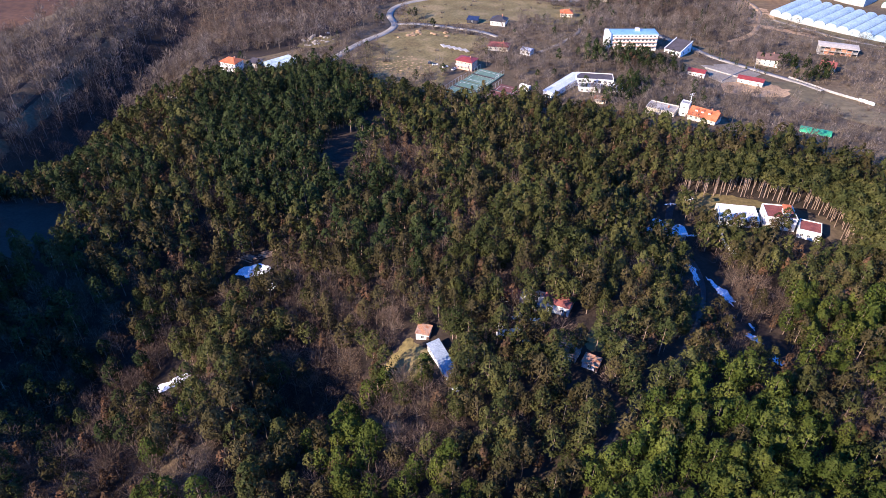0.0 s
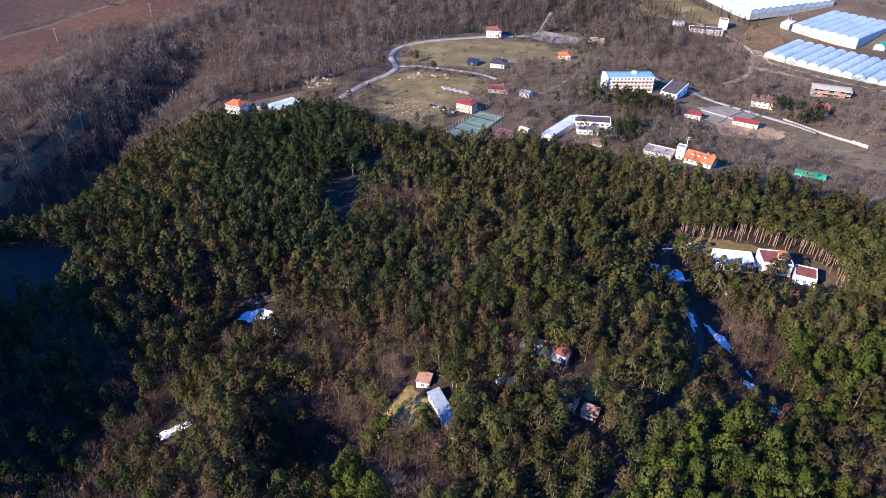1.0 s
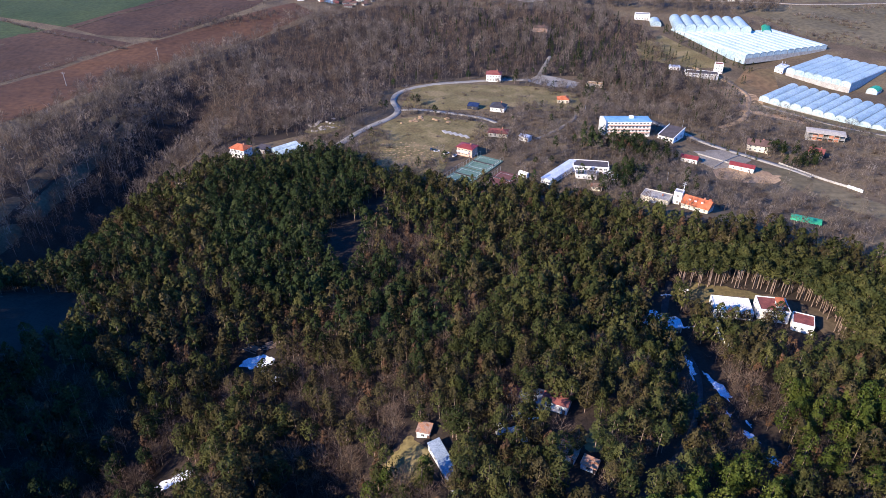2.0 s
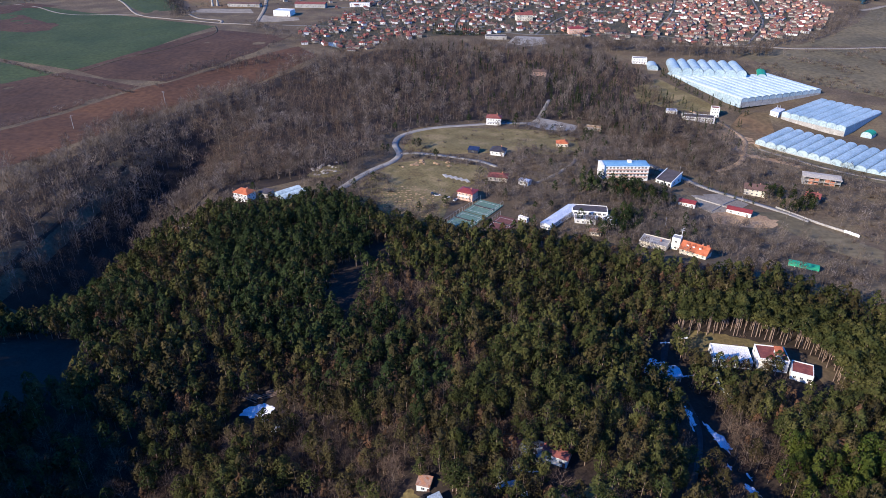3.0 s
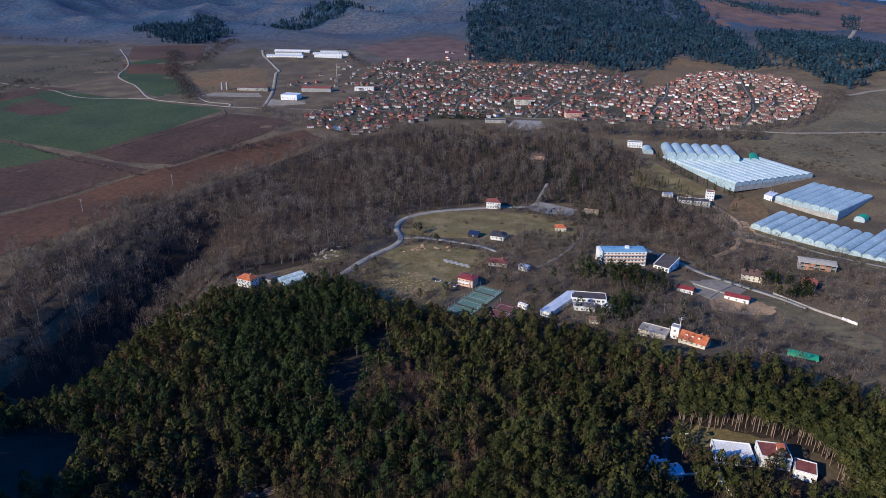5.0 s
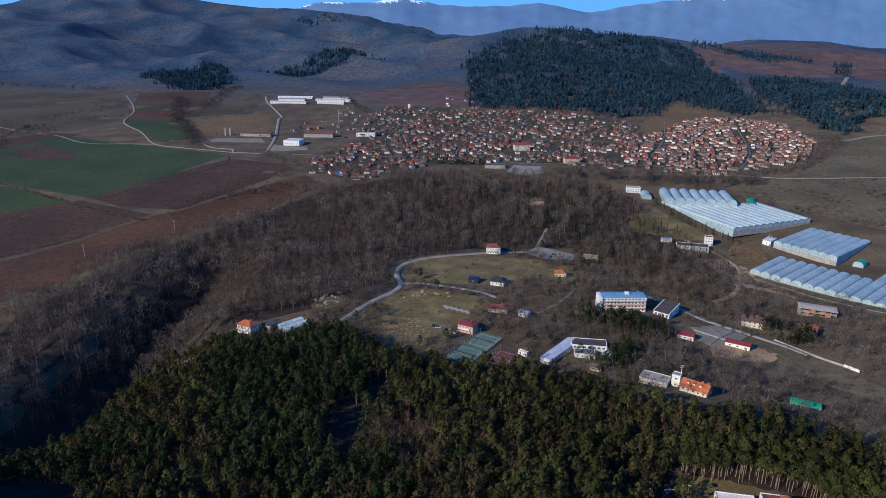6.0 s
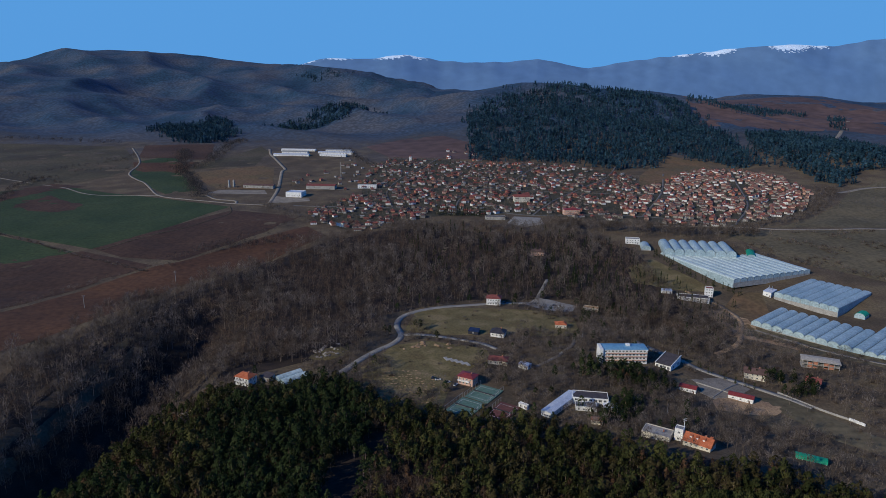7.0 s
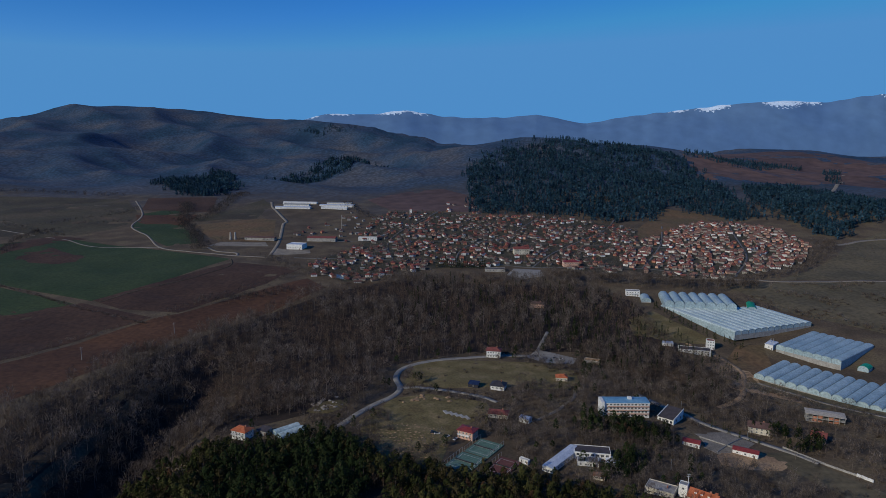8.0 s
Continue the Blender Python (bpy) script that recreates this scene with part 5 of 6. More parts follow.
def rock(name, x, y, size, material, label, category, group, seed):
    r = np.random.default_rng(seed)
    bm = bmesh.new()
    bmesh.ops.create_icosphere(bm, subdivisions=2, radius=1.0)
    for v in bm.verts:
        v.co *= 1 + 0.35 * noise.noise(v.co * 1.6 + Vector((seed, 0, 0)))
        v.co.x *= size * r.uniform(0.9, 1.6)
        v.co.y *= size
        v.co.z *= size * 0.55
    me = bpy.data.meshes.new(name)
    bm.to_mesh(me)
    bm.free()
    me.materials.append(M[material])
    ob = new(name, me)
    ob.matrix_basis = pose(x, y, float(land(x, y)) + 0.3, 0, 0, r.uniform(0, 360))
    return tagged(ob, label, category, group)


r2 = np.random.default_rng(5)
for k in range(30):
    rock("boulder", -95 + r2.normal() * 6.5, 500 + r2.normal() * 8, r2.uniform(0.5, 1.7), "stone", "pale boulder in a stone heap", "boulder", "stone heap", k)
for k in range(16):
    rock("earth_heap", -20 + r2.normal() * 12, 519 + r2.normal() * 5, r2.uniform(0.9, 1.9), "dirt", "small tan earth heap on the meadow", "heap", "earth heaps", 40 + k)
drape("bare_earth", [(-112, 486), (-92, 484), (-78, 500), (-88, 515), (-104, 508)], M["meadow"], 0.3, "tan bare earth round the stones", "ground", step=3)
drape("bare_earth", [(194, 442), (213, 458), (229, 452), (247, 436), (232, 424), (210, 424), (192, 428)], M["dirt"], 0.35, "tan bare earth beside the long hut", "ground", step=5)
drape("rough_ground", [(229, 452), (255, 455), (273, 409), (285, 381), (271, 359), (252, 384), (240, 423)], M["olive"], 0.3, "brown trampled grass below the boundary wall", "ground", step=6)
drape("yard", [(189, 477), (217, 484), (233, 467), (216, 450), (196, 444), (189, 453)], M["track"], 0.4, "worn pale concrete yard between lane and huts", "yard", step=4)
drape("yard", [(184, 480), (196, 505), (206, 484), (214, 462), (204, 444), (186, 456)], M["ground"], 0.3, "bare yard beside the hall", "yard", step=5)
drape("yard", [(268, 606), (300, 594), (330, 640), (345, 700), (318, 700), (290, 660)], M["soil_light"], 0.3, "tan earth yard between the greenhouses", "yard", step=6)
drape("yard", [(270, 590), (300, 610), (375, 524), (420, 480), (400, 470), (350, 520)], M["olive"], 0.3, "grassy strip before the greenhouse", "yard", step=8)
drape("lawn", [(205, 715), (250, 700), (300, 700), (255, 800), (215, 770)], M["meadow"], 0.3, "dry park lawn beside the greenhouse", "lawn", step=6)
drape("meadow", [(72, 546), (118, 548), (122, 600), (92, 619), (76, 622), (76, 580)], M["meadow"], 0.34, "dry garden grass beside a small house", "meadow")
drape("meadow", [(380, 930), (420, 800), (520, 700), (700, 660), (980, 800), (980, 955), (634, 942), (490, 930)], M["olive"], 0.28, "rough pasture by the river", "meadow", step=15)
drape("meadow", [(480, 948), (640, 956), (920, 968), (1060, 1250), (900, 1330), (730, 1205), (650, 1100), (560, 1010)], M["olive"], 0.32, "rough pasture slope below the hill forest", "meadow", step=20)


def pole(name, x, y, h, label, arm=False, r=0.14, material="steel"):
    e = new(name)
    e.matrix_basis = pose(x, y, float(land(x, y)), 0, 0, 20)
    bm = bmesh.new()
    bmesh.ops.create_cone(bm, cap_ends=True, segments=8, radius1=r, radius2=r * 0.6, depth=h + 1, matrix=pose(0, 0, h / 2 - 0.5))
    part("mast", bm, M[material], e)
    if arm:
        for z in (h - 0.6, h - 1.8):
            part("crossarm", box_bm(-1.5, 1.5, -0.08, 0.08, z, z + 0.16), M[material], e)
    return tagged(e, label, "pole")


pole("power_pole", -353, 606, 13, "grey power pole standing in ploughed soil", True, 0.3, "concrete")
pole("power_pole", -296, 686, 13, "grey power pole standing in ploughed soil", True, 0.3, "concrete")
pole("mobile_mast", 147, 369, 13, "white mast with aerials on the stair tower", True, 0.25, "white")
for x, y in ((172, 430), (150, 408), (195, 520), (118, 540), (60, 470), (228, 470)):
    pole("lamp_post", x, y, 8, "thin grey lamp post beside the lane", False)

# ---- houses in the pine wood ----
def villa():
    """White walled villa with a terrace, tiled wing and low annexe."""
    e = building("villa", "white villa with a terracotta roof terrace", "villa", 150, 247, -10, 13, 11, 6.0, "white", "flat", "tile_red", 0.5, 0, 2, 4, False)
    part("dormer", box_bm(1.0, 3.6, -3.5, 1.0, 6.13, 8.2), M["white"], e, "white dormer")
    part("dormer_roof", slope_bm(3.4, 5.2, 8.21, 9.0, 0.2), M["tile_orange"], e, "orange dormer roof").location = (2.3, -1.2, 0)
    building("villa_hall", "white flat hall of the villa with a glazed side", "villa", 133, 250, -10, 17, 12, 4.4, "white", "flat", "white", 0.5, 0, 1, 5, False, win=(2.2, 2.8))
    building("villa_annexe", "low white annexe with a terracotta terrace", "villa", 161, 239, -25, 9, 9, 4.2, "white", "flat", "tile_red", 0.5, 0, 1, 3, False)
    wall_run("garden_wall", [(125, 243), (122, 234), (124, 222)], 2.0, 0.4, "white", "white garden wall beside the lane")


villa()
building("cabin", "grey cabin with a patch of snow on its roof", "cabin", 101, 238, 10, 9, 7, 3.4, "concrete", "gable", "sheet", 1.6, 0.4, 1, 2)
building("shed", "small white shed with a pale orange roof", "shed", -6.5, 167, -15, 4.6, 4.2, 2.8, "white", "shed", "rusty", 0.6, 0.3, 1, 1, False)
building("long_shed", "long white shed with a blue-grey metal roof", "shed", 0, 153, -66, 16, 4.0, 2.6, "white", "shed", "blue_grey", 0.7, 0.3, 1, 4, False)
building("cottage", "old cottage with a rusty red roof and whitewashed walls", "cottage", 41, 176, -25, 9, 8, 4.0, "white", "gable", "tile_red", 1.8, 0.4, 1, 2)
building("cottage", "old cottage with a mossy grey roof", "cottage", 33, 178, -25, 9, 7, 3.0, "concrete", "gable", "felt", 1.4, 0.4, 1, 2)
building("outbuilding", "low outbuilding with dull red tiles behind branches", "shed", 24, 182, -10, 9, 5, 2.6, "concrete", "gable", "tile_red", 1.2, 0.3, 1, 1, False)
building("shed", "small shed with striped rusty sheets", "shed", 41, 153, -30, 6.5, 5, 2.6, "white", "shed", "rusty", 0.6, 0.4, 1, 1, False)
building("shed", "lean-to with rusty sheets and blue boards", "shed", 47.5, 148, -30, 5, 3.6, 2.2, "sheet", "shed", "rusty", 0.5, 0.3, 1, 1, False)
building("hut", "cream hut with withered leaves around it", "hut", 158, 214, -20, 6, 5, 3.0, "cream", "gable", "tile_orange", 1.4, 0.3, 1, 2, False)
drape("glade", [(-22, 158), (-12, 168), (-5, 160), (-3, 150), (-12, 146), (-22, 150)], M["meadow"], 0.3, "dry grass bank beside the long shed", "glade", step=2)
drape("glade", [(44, 158), (52, 166), (60, 163), (58, 154), (49, 153)], M["meadow"], 0.3, "small lawn beside the sheds", "glade", step=2)
drape("glade", [(106, 268), (118, 276), (145, 266), (160, 262), (160, 254), (140, 258), (118, 256)], M["meadow"], 0.3, "dry lawn behind the villa", "glade", step=3)
drape("glade", [(118, 262), (160, 264), (176, 255), (186, 244), (184, 230), (170, 228), (166, 246), (140, 258)], M["ground"], 0.28, "brown needle-strewn slope beside the villa", "glade", step=3)
# open ground lying in shade, the shade given by a dark litter sheet
drape("glade", [(-205, 200), (-200, 245), (-172, 250), (-158, 230), (-170, 205)], M["litter"], 0.3, "open hollow in the wood, its shade put in as dark ground", "glade", step=4)


def snow_patch(cx, cy, a, b, rot, seed):
    r = np.random.default_rng(seed)
    pts = []
    for k in range(18):
        t = k / 18 * 2 * math.pi
        u = r.uniform(0.6, 1.15)
        x, y = math.cos(t) * a * u, math.sin(t) * b * u
        c, s = math.cos(radians(rot)), math.sin(radians(rot))
        pts.append((cx + x * c - y * s, cy + x * s + y * c))
    drape("snow_patch", pts, M["snow"], 0.45, "patch of old snow in the shade", "snow", step=1.5)


for k, (cx, cy, a, b, rot) in enumerate([(-80, 220, 8, 4, 10), (-76, 214, 3, 1.5, 0), (-96, 160, 8, 3, 25), (97, 248, 6, 3, 60), (92, 240, 3, 4, 20), (102.5, 212, 2.2, 9, 5), (110, 200, 2.8, 10, 20), (99, 228, 2.0, 6, 0),
                                         (112, 172, 2, 5, 30), (115, 160, 2.5, 4, 30), (107, 264, 3, 1.5, 0), (5, 141, 2.5, 1.5, 20), (22, 165, 5, 2, 10), (28, 160, 3, 1.2, 40), (30, 170, 4, 1.0, 0), (108, 184, 1.5, 3, 10), (100, 247, 5, 2.2, 30), (105, 243, 4, 1.6, -20), (110, 240, 5, 1.2, 10), (105, 214, 1.4, 4, 10), (101, 205, 1.2, 4, -5), (109, 198, 1.6, 5, 15), (117, 267, 4, 1.3, 20), (26, 172, 3.5, 1.0, 30), (19, 168, 3, 1.2, -20), (-70, 209, 2, 3, 0), (114, 178, 1.4, 3, 20)]):
    snow_patch(cx, cy, a, b, rot, 100 + k)


def log_pile(x, y, seed):
    r = np.random.default_rng(seed)
    e = new("felled_logs")
    e.matrix_basis = pose(x, y, float(land(x, y)) + 0.15, 0, 0, r.uniform(-30, 30))
    for k in range(12):
        v, f = prism((-3.0 + r.normal() * 0.8, k * 0.4 - 2.4, 0.2 + 0.1 * (k % 2)), (3.0 + r.normal() * 0.8, k * 0.4 - 2.4 + r.normal() * 0.4, 0.3), 0.17, 0.13, 6)
        link_mesh("log", v, f, [M["pine_bark"]], parent=e)
    tagged(e, "felled tan logs lying at the snow patch", "logs")


log_pile(-84, 228, 3)
log_pile(-76, 230, 4)

# ---- the village ----
rv = np.random.default_rng(77)


def village_house(w, d, h, wall, roof_mat, rise, kind, label):
    e = new("village_house")
    h, rise = h * 0.85, rise * 1.3
    part("wall", box_bm(-w / 2, w / 2, -d / 2, d / 2, -2.5, h), M[wall], e)
    part("roof", hip_bm(w, d, h + 0.03, rise, 0.75, None if kind == "hip" else 0.98), M[roof_mat], e)
    part("chimney", box_bm(w * 0.2, w * 0.2 + 0.8, 0.2, 1.0, h, h + rise + 0.6), M["brickwork"], e)
    for s in range(1 if h < 3.6 else 2):
        for k in (-1, 0, 1):
            window_at = pose(k * w * 0.3, -d / 2, 0.8 + s * 2.0)
            if "small" in WINDOW:
                o = new("window", WINDOW["small"])
                o.parent = e
            else:
                o = part("window", box_bm(-0.6, 0.6, -0.06, -0.003, 0, 1.2), M["glass"], e)
                WINDOW["small"] = o.data
            o.matrix_basis = window_at
    return tagged(e, label, "house", "village houses")


SPECS = [(10, 9, 5.0, "white", "tile_red", 2.6, "hip", "white two-storey village house with a red roof"),
         (9, 8, 3.6, "plaster", "tile_old", 2.2, "hip", "plastered village cottage with old brown tiles"),
         (11, 8, 4.8, "plaster", "tile_clay", 2.3, "gable", "plain village house with faded clay tiles"),
         (9, 9, 5.0, "plaster", "tile_old", 2.2, "hip", "plastered village house with a weathered roof"),
         (12, 8, 3.4, "concrete", "tile_old", 2.4, "gable", "plain grey village house with old tiles"),
         (8, 8, 4.6, "brickwork", "tile_red", 2.0, "hip", "bare brick village house with a red roof"),
         (10, 8, 4.8, "pinkish", "tile_clay", 2.2, "hip", "salmon village house with faded clay tiles"),
         (11, 9, 5.0, "white", "tile_clay", 2.0, "gable", "white village house with faded clay tiles"),
         (8, 6, 3.0, "concrete", "felt", 0.9, "gable", "small grey outhouse with a felt roof"),
         (9, 7, 3.2, "tile_old", "tile_red", 1.8, "gable", "low dark barn with a red roof")]
MODELS = [village_house(*s) for s in SPECS]


def lots(poly, gap, turn, jitter):
    p = np.array(poly, float)
    c = p.mean(0)
    a = radians(turn)
    n = int(900 / gap)
    u, v = np.meshgrid(np.arange(-n, n + 1) * gap, np.arange(-n, n + 1) * gap * 1.05)
    u, v = u.ravel(), v.ravel()
    x = c[0] + u * math.cos(a) - v * math.sin(a) + rv.normal(size=u.size) * gap * jitter
    y = c[1] + u * math.sin(a) + v * math.cos(a) + rv.normal(size=u.size) * gap * jitter
    keep = inside(x, y, poly)
    return np.stack([x[keep], y[keep]], 1)


OLD_TOWN = [(-222, 1000), (-190, 1069), (-154, 1144), (-169, 1344), (-139, 1517), (-21, 1519), (68, 1474), (213, 1490), (352, 1370), (376, 1311), (316, 1125), (257, 968), (178, 998), (93, 1017), (-13, 996), (-86, 945), (-143, 900), (-183, 935)]
HILL_TOWN = [(266, 1004), (318, 1172), (427, 1293), (521, 1420), (604, 1410), (669, 1338), (650, 1182), (571, 1055), (466, 982), (398, 950), (324, 967)]
STREETS = [[(-250, 1046), (-120, 1035), (40, 1040), (130, 1010), (290, 1010), (420, 960)], [(-90, 1040), (-110, 1200), (-60, 1420), (0, 1620)],
           [(10, 1035), (30, 1150), (130, 1300), (200, 1480)], [(130, 1010), (200, 1150), (300, 1300), (360, 1440)], [(300, 1010), (380, 1180), (450, 1400)],
           [(425, 965), (500, 1100), (560, 1300), (600, 1430)], [(-230, 1180), (-60, 1200), (120, 1190), (310, 1170), (480, 1150), (640, 1240)]]
for s in STREETS:
    ribbon("street", s, 3.4, M["street"], 0.45, "grey village street between houses")

drape("village_ground", OLD_TOWN, M["village"], 0.25, "dull green-brown gardens of the village", "gardens", step=20)
drape("village_ground", HILL_TOWN, M["village"], 0.25, "dull brown gardens of the hill streets", "gardens", step=20)
a_lots = lots(OLD_TOWN, 12.6, 12, 0.36)
b_lots = lots(HILL_TOWN, 11.2, -20, 0.36)
c_lots = np.concatenate([lots([(-300, 1240), (-170, 1140), (-150, 1510), (-235, 1500)], 30, 12, 0.4), lots([(-225, 985), (-190, 920), (-120, 890), (-60, 930), (-90, 950), (-150, 940)], 17, 12, 0.35), lots([(-30, 1530), (70, 1500), (60, 1640), (-20, 1650)], 22, 12, 0.4)])
places = [(x, y, 0) for x, y in c_lots] + [(x, y, 0) for x, y in a_lots] + [(x, y, 1) for x, y in b_lots]
flat = np.array([(x, y) for x, y, _ in places])
free = np.ones(len(places), bool)
for s in STREETS:
    free &= ~near_line(flat, s, 5.0)
free &= ~((np.abs(flat[:, 0] - 121) < 22) & (np.abs(flat[:, 1] - 1096) < 14))
free &= rv.uniform(size=len(flat)) > np.where(np.array([p[2] for p in places]) == 1, 0.06, np.clip(0.2 + 0.22 * (flat[:, 1] > 1330) + 0.75 * swell(flat[:, 0], flat[:, 1], 45, 4), 0.03, 0.95))
places = sorted((p for p, ok in zip(places, free) if ok), key=lambda p: p[1])
WEIGHT = ([0.14, 0.20, 0.02, 0.12, 0.15, 0.14, 0.02, 0.02, 0.10, 0.09], [0.12, 0.08, 0.20, 0.16, 0.06, 0.11, 0.12, 0.11, 0.02, 0.02])
far_houses = []
used = set()
for n, (x, y, zone) in enumerate(places):
    k = int(rv.choice(10, p=WEIGHT[zone]))
    turn = (12 if zone == 0 else -20) + rv.choice([0, 90]) + rv.normal() * 14
    m = pose(x, y, float(land(x, y)) + 0.3, 0, 0, turn) @ Matrix.Diagonal((rv.uniform(0.5, 0.9), rv.uniform(0.5, 0.85), rv.uniform(0.55, 0.9), 1))
    if n < 295:
        if k in used:
            twin = copy_thing(MODELS[k], Matrix())
            twin.matrix_basis = m
        else:
            used.add(k)
            MODELS[k].matrix_basis = m
    else:
        far_houses.append((k, m))
by_mat = {}
for k, m in far_houses:
    for child in MODELS[k].children:
        me = child.data
        if child.name.startswith("window"):
            continue
        co = np.empty(len(me.vertices) * 3, np.float32)
        me.vertices.foreach_get("co", co)
        mm = np.array(m)
        co = co.reshape(-1, 3) @ mm[:3, :3].T + mm[:3, 3]
        by_mat.setdefault(me.materials[0].name, []).append((co, [list(p.vertices) for p in me.polygons]))
e = new("village_quarter")
for name, some in by_mat.items():
    vs, fs, k = [], [], 0
    for co, polys in some:
        vs.append(co)
        fs += [[i + k for i in p] for p in polys]
        k += len(co)
    me = bpy.data.meshes.new("house_rows")
    me.from_pydata(np.concatenate(vs).tolist(), [], fs)
    me.materials.append(bpy.data.materials[name])
    ob = new("house_rows", me)
    ob.parent = e
tagged(e, "dense far quarter of tiled village houses", "houses", kind="stuff")

building("church", "pale village church with a red roof", "church", 121, 1098, 5, 26, 12, 9.0, "cream", "gable", "tile_red", 3.5, 0.5, 2, 6, False)
building("town_house", "long public building with a maroon roof", "building", 190, 1016, 5, 24, 12, 8.0, "pinkish", "hip", "maroon", 2.2, 0.5, 2, 6)
building("bell_tower", "white church tower on the slope", "tower", -88, 1480, 0, 5, 5, 14.0, "white", "hip", "tile_red", 3.0, 0.3, 3, 1, False)
building("warehouse", "white warehouse with a bright forecourt", "warehouse", -262, 1118, -10, 28, 22, 8.0, "white", "flat", "sheet", 0.5, 0, 1, 6, False)
building("factory_hall", "long hall with a red sheet roof", "factory", -232, 1190, -3, 52, 18, 6.0, "concrete", "gable", "tile_red", 2.5, 0.5, 1, 12, False)
building("factory_hall", "long grey hall with a brown roof", "factory", -345, 1190, -6, 56, 12, 5.0, "concrete", "gable", "tile_old", 2.0, 0.5, 1, 12, False)
building("flats", "white block at the village edge", "building", -150, 1200, 2, 34, 10, 6.0, "white", "flat", "felt", 0.5, 0, 2, 8, False)
for i in range(3):
    for j in range(2):
        building("farm_shed", "long pale farm shed with a light grey roof", "farm shed", -372 + j * 98, 1560 + i * 38, -3, 84 - 22 * ((i + j) % 2), 13, 4.0, "white", "gable", ("sheet", "felt", "white")[(i + 2 * j) % 3], 2.0, 0.5, 1, 10, False, group="farm sheds on the slope")
pole("chimney_mast", -214, 1300, 30, "tall thin grey factory chimney", False, 0.8, "concrete")
pole("silo", -400, 1190, 14, "tall grey concrete silo beside the halls", False, 2.4, "concrete")
pole("silo", -392, 1192, 14, "tall grey concrete silo beside the halls", False, 2.4, "concrete")
drape("forecourt", [(-292, 1064), (-300, 1120), (-272, 1104), (-236, 1098), (-230, 1078)], M["track"], 0.5, "pale concrete forecourt", "yard", step=8)
drape("gravel_yard", [(-420, 1130), (-410, 1165), (-330, 1168), (-316, 1135)], M["track"], 0.4, "pale gravel yard", "yard", step=8)
drape("pond", [(-176, 934), (-160, 944), (-140, 926), (-150, 914)], M["pool"], 0.6, "small pale blue pond at the village edge", "pond", step=4)
drape("square", [(85, 960), (100, 1000), (140, 995), (140, 955), (110, 940)], M["asphalt"], 0.5, "pale asphalt square at the village edge", "square", step=6)
building("bridge_house", "low dark building beside the square", "building", 70, 985, 0, 30, 12, 4.0, "concrete", "flat", "dark_felt", 0.5, 0, 1, 6, False)

# gardens and trees in the village, hedges in the fields
VILLAGE_TREE = [bare_parts(170 + k, 34, 0.3, 10.0, 1.1, False) for k in range(5)]
yard = scatter(rv, OLD_TOWN, 10.5)
dark = rv.uniform(size=len(yard)) < 0.05
stand("garden_conifers", SPIRE, yard[dark], rv, [M["bark"], M["pine_dark"]], "dark conifers in the village gardens", "trees", (0.4, 0.9))
stand("garden_trees", VILLAGE_TREE, yard[~dark], rv, [M["bark"], M["twig"]], "leafless garden trees between village houses", "trees", (0.45, 0.95))
yard = scatter(rv, HILL_TOWN, 15.0)
stand("garden_trees", VILLAGE_TREE, yard, rv, [M["bark"], M["twig"]], "leafless garden trees on the hill streets", "trees", (0.35, 0.6))
stand("spruce_row", SPIRE, np.stack([np.linspace(-20, 55, 26), 1000 + rv.normal(size=26) * 3], 1), rv, [M["bark"], M["pine_dark"]], "row of dark spruces at the village edge", "trees", (0.9, 1.3))


def belt(points, width, gap, kinds, mats, label, scale, name="hedge_trees", dense=0.5):
    line = smooth_line(points, gap)
    s = np.repeat(line, max(1, int(dense * width / gap)), 0)
    s = s + rv.normal(size=s.shape) * width * 0.32
    stand(name, kinds, s, rv, mats, label, "trees", scale)


TW = [M["bark"], M["twig"]]
DARK_TW = [M["bark"], M["hedge_twig"]]
belt([(-742, 1068), (-783, 1193), (-785, 1254), (-757, 1256)], 16, 4, VILLAGE_TREE, DARK_TW, "leafless trees beside the wheat", (0.6, 1.0))
belt([(-223, 925), (-252, 872), (-301, 819), (-330, 758)], 8, 3.5, VILLAGE_TREE, DARK_TW, "leafless hedge across the ploughed land", (0.4, 0.8))
belt([(-761, 1332), (-707, 1348), (-641, 1359)], 8, 3.5, VILLAGE_TREE, DARK_TW, "leafless hedge on the fallow slope", (0.4, 0.7))
belt([(-771, 1474), (-730, 1477), (-743, 1561)], 14, 4.5, VILLAGE_TREE, DARK_TW, "leafless hedge below the woods", (0.5, 0.9))
belt([(-573, 1835), (-557, 1628), (-532, 1479), (-543, 1392)], 30, 5, VILLAGE_TREE, DARK_TW, "leafless trees in a gully", (0.7, 1.2))
belt([(-260, 1660), (-225, 1560), (-190, 1480), (-165, 1420)], 22, 5, VILLAGE_TREE, DARK_TW, "leafless trees above the village", (0.6, 1.0))
belt([(-420, 1180), (-330, 1178), (-250, 1210), (-200, 1180)], 16, 6, VILLAGE_TREE, DARK_TW, "leafless trees round the factory halls", (0.4, 0.8))
belt([(-1000, 1240), (-860, 1290), (-780, 1380), (-720, 1480)], 14, 5, VILLAGE_TREE, DARK_TW, "leafless hedge between fallow fields", (0.5, 0.9))
belt([(-1300, 1800), (-1050, 1790), (-880, 1740)], 40, 7, VILLAGE_TREE, DARK_TW, "leafless wood edge below the ridge", (0.7, 1.2))
belt([(-900, 1000), (-604, 865), (-457, 776), (-345, 719)], 5, 3.5, BUSH, TW, "dark hedge between fields", (1.0, 1.8))
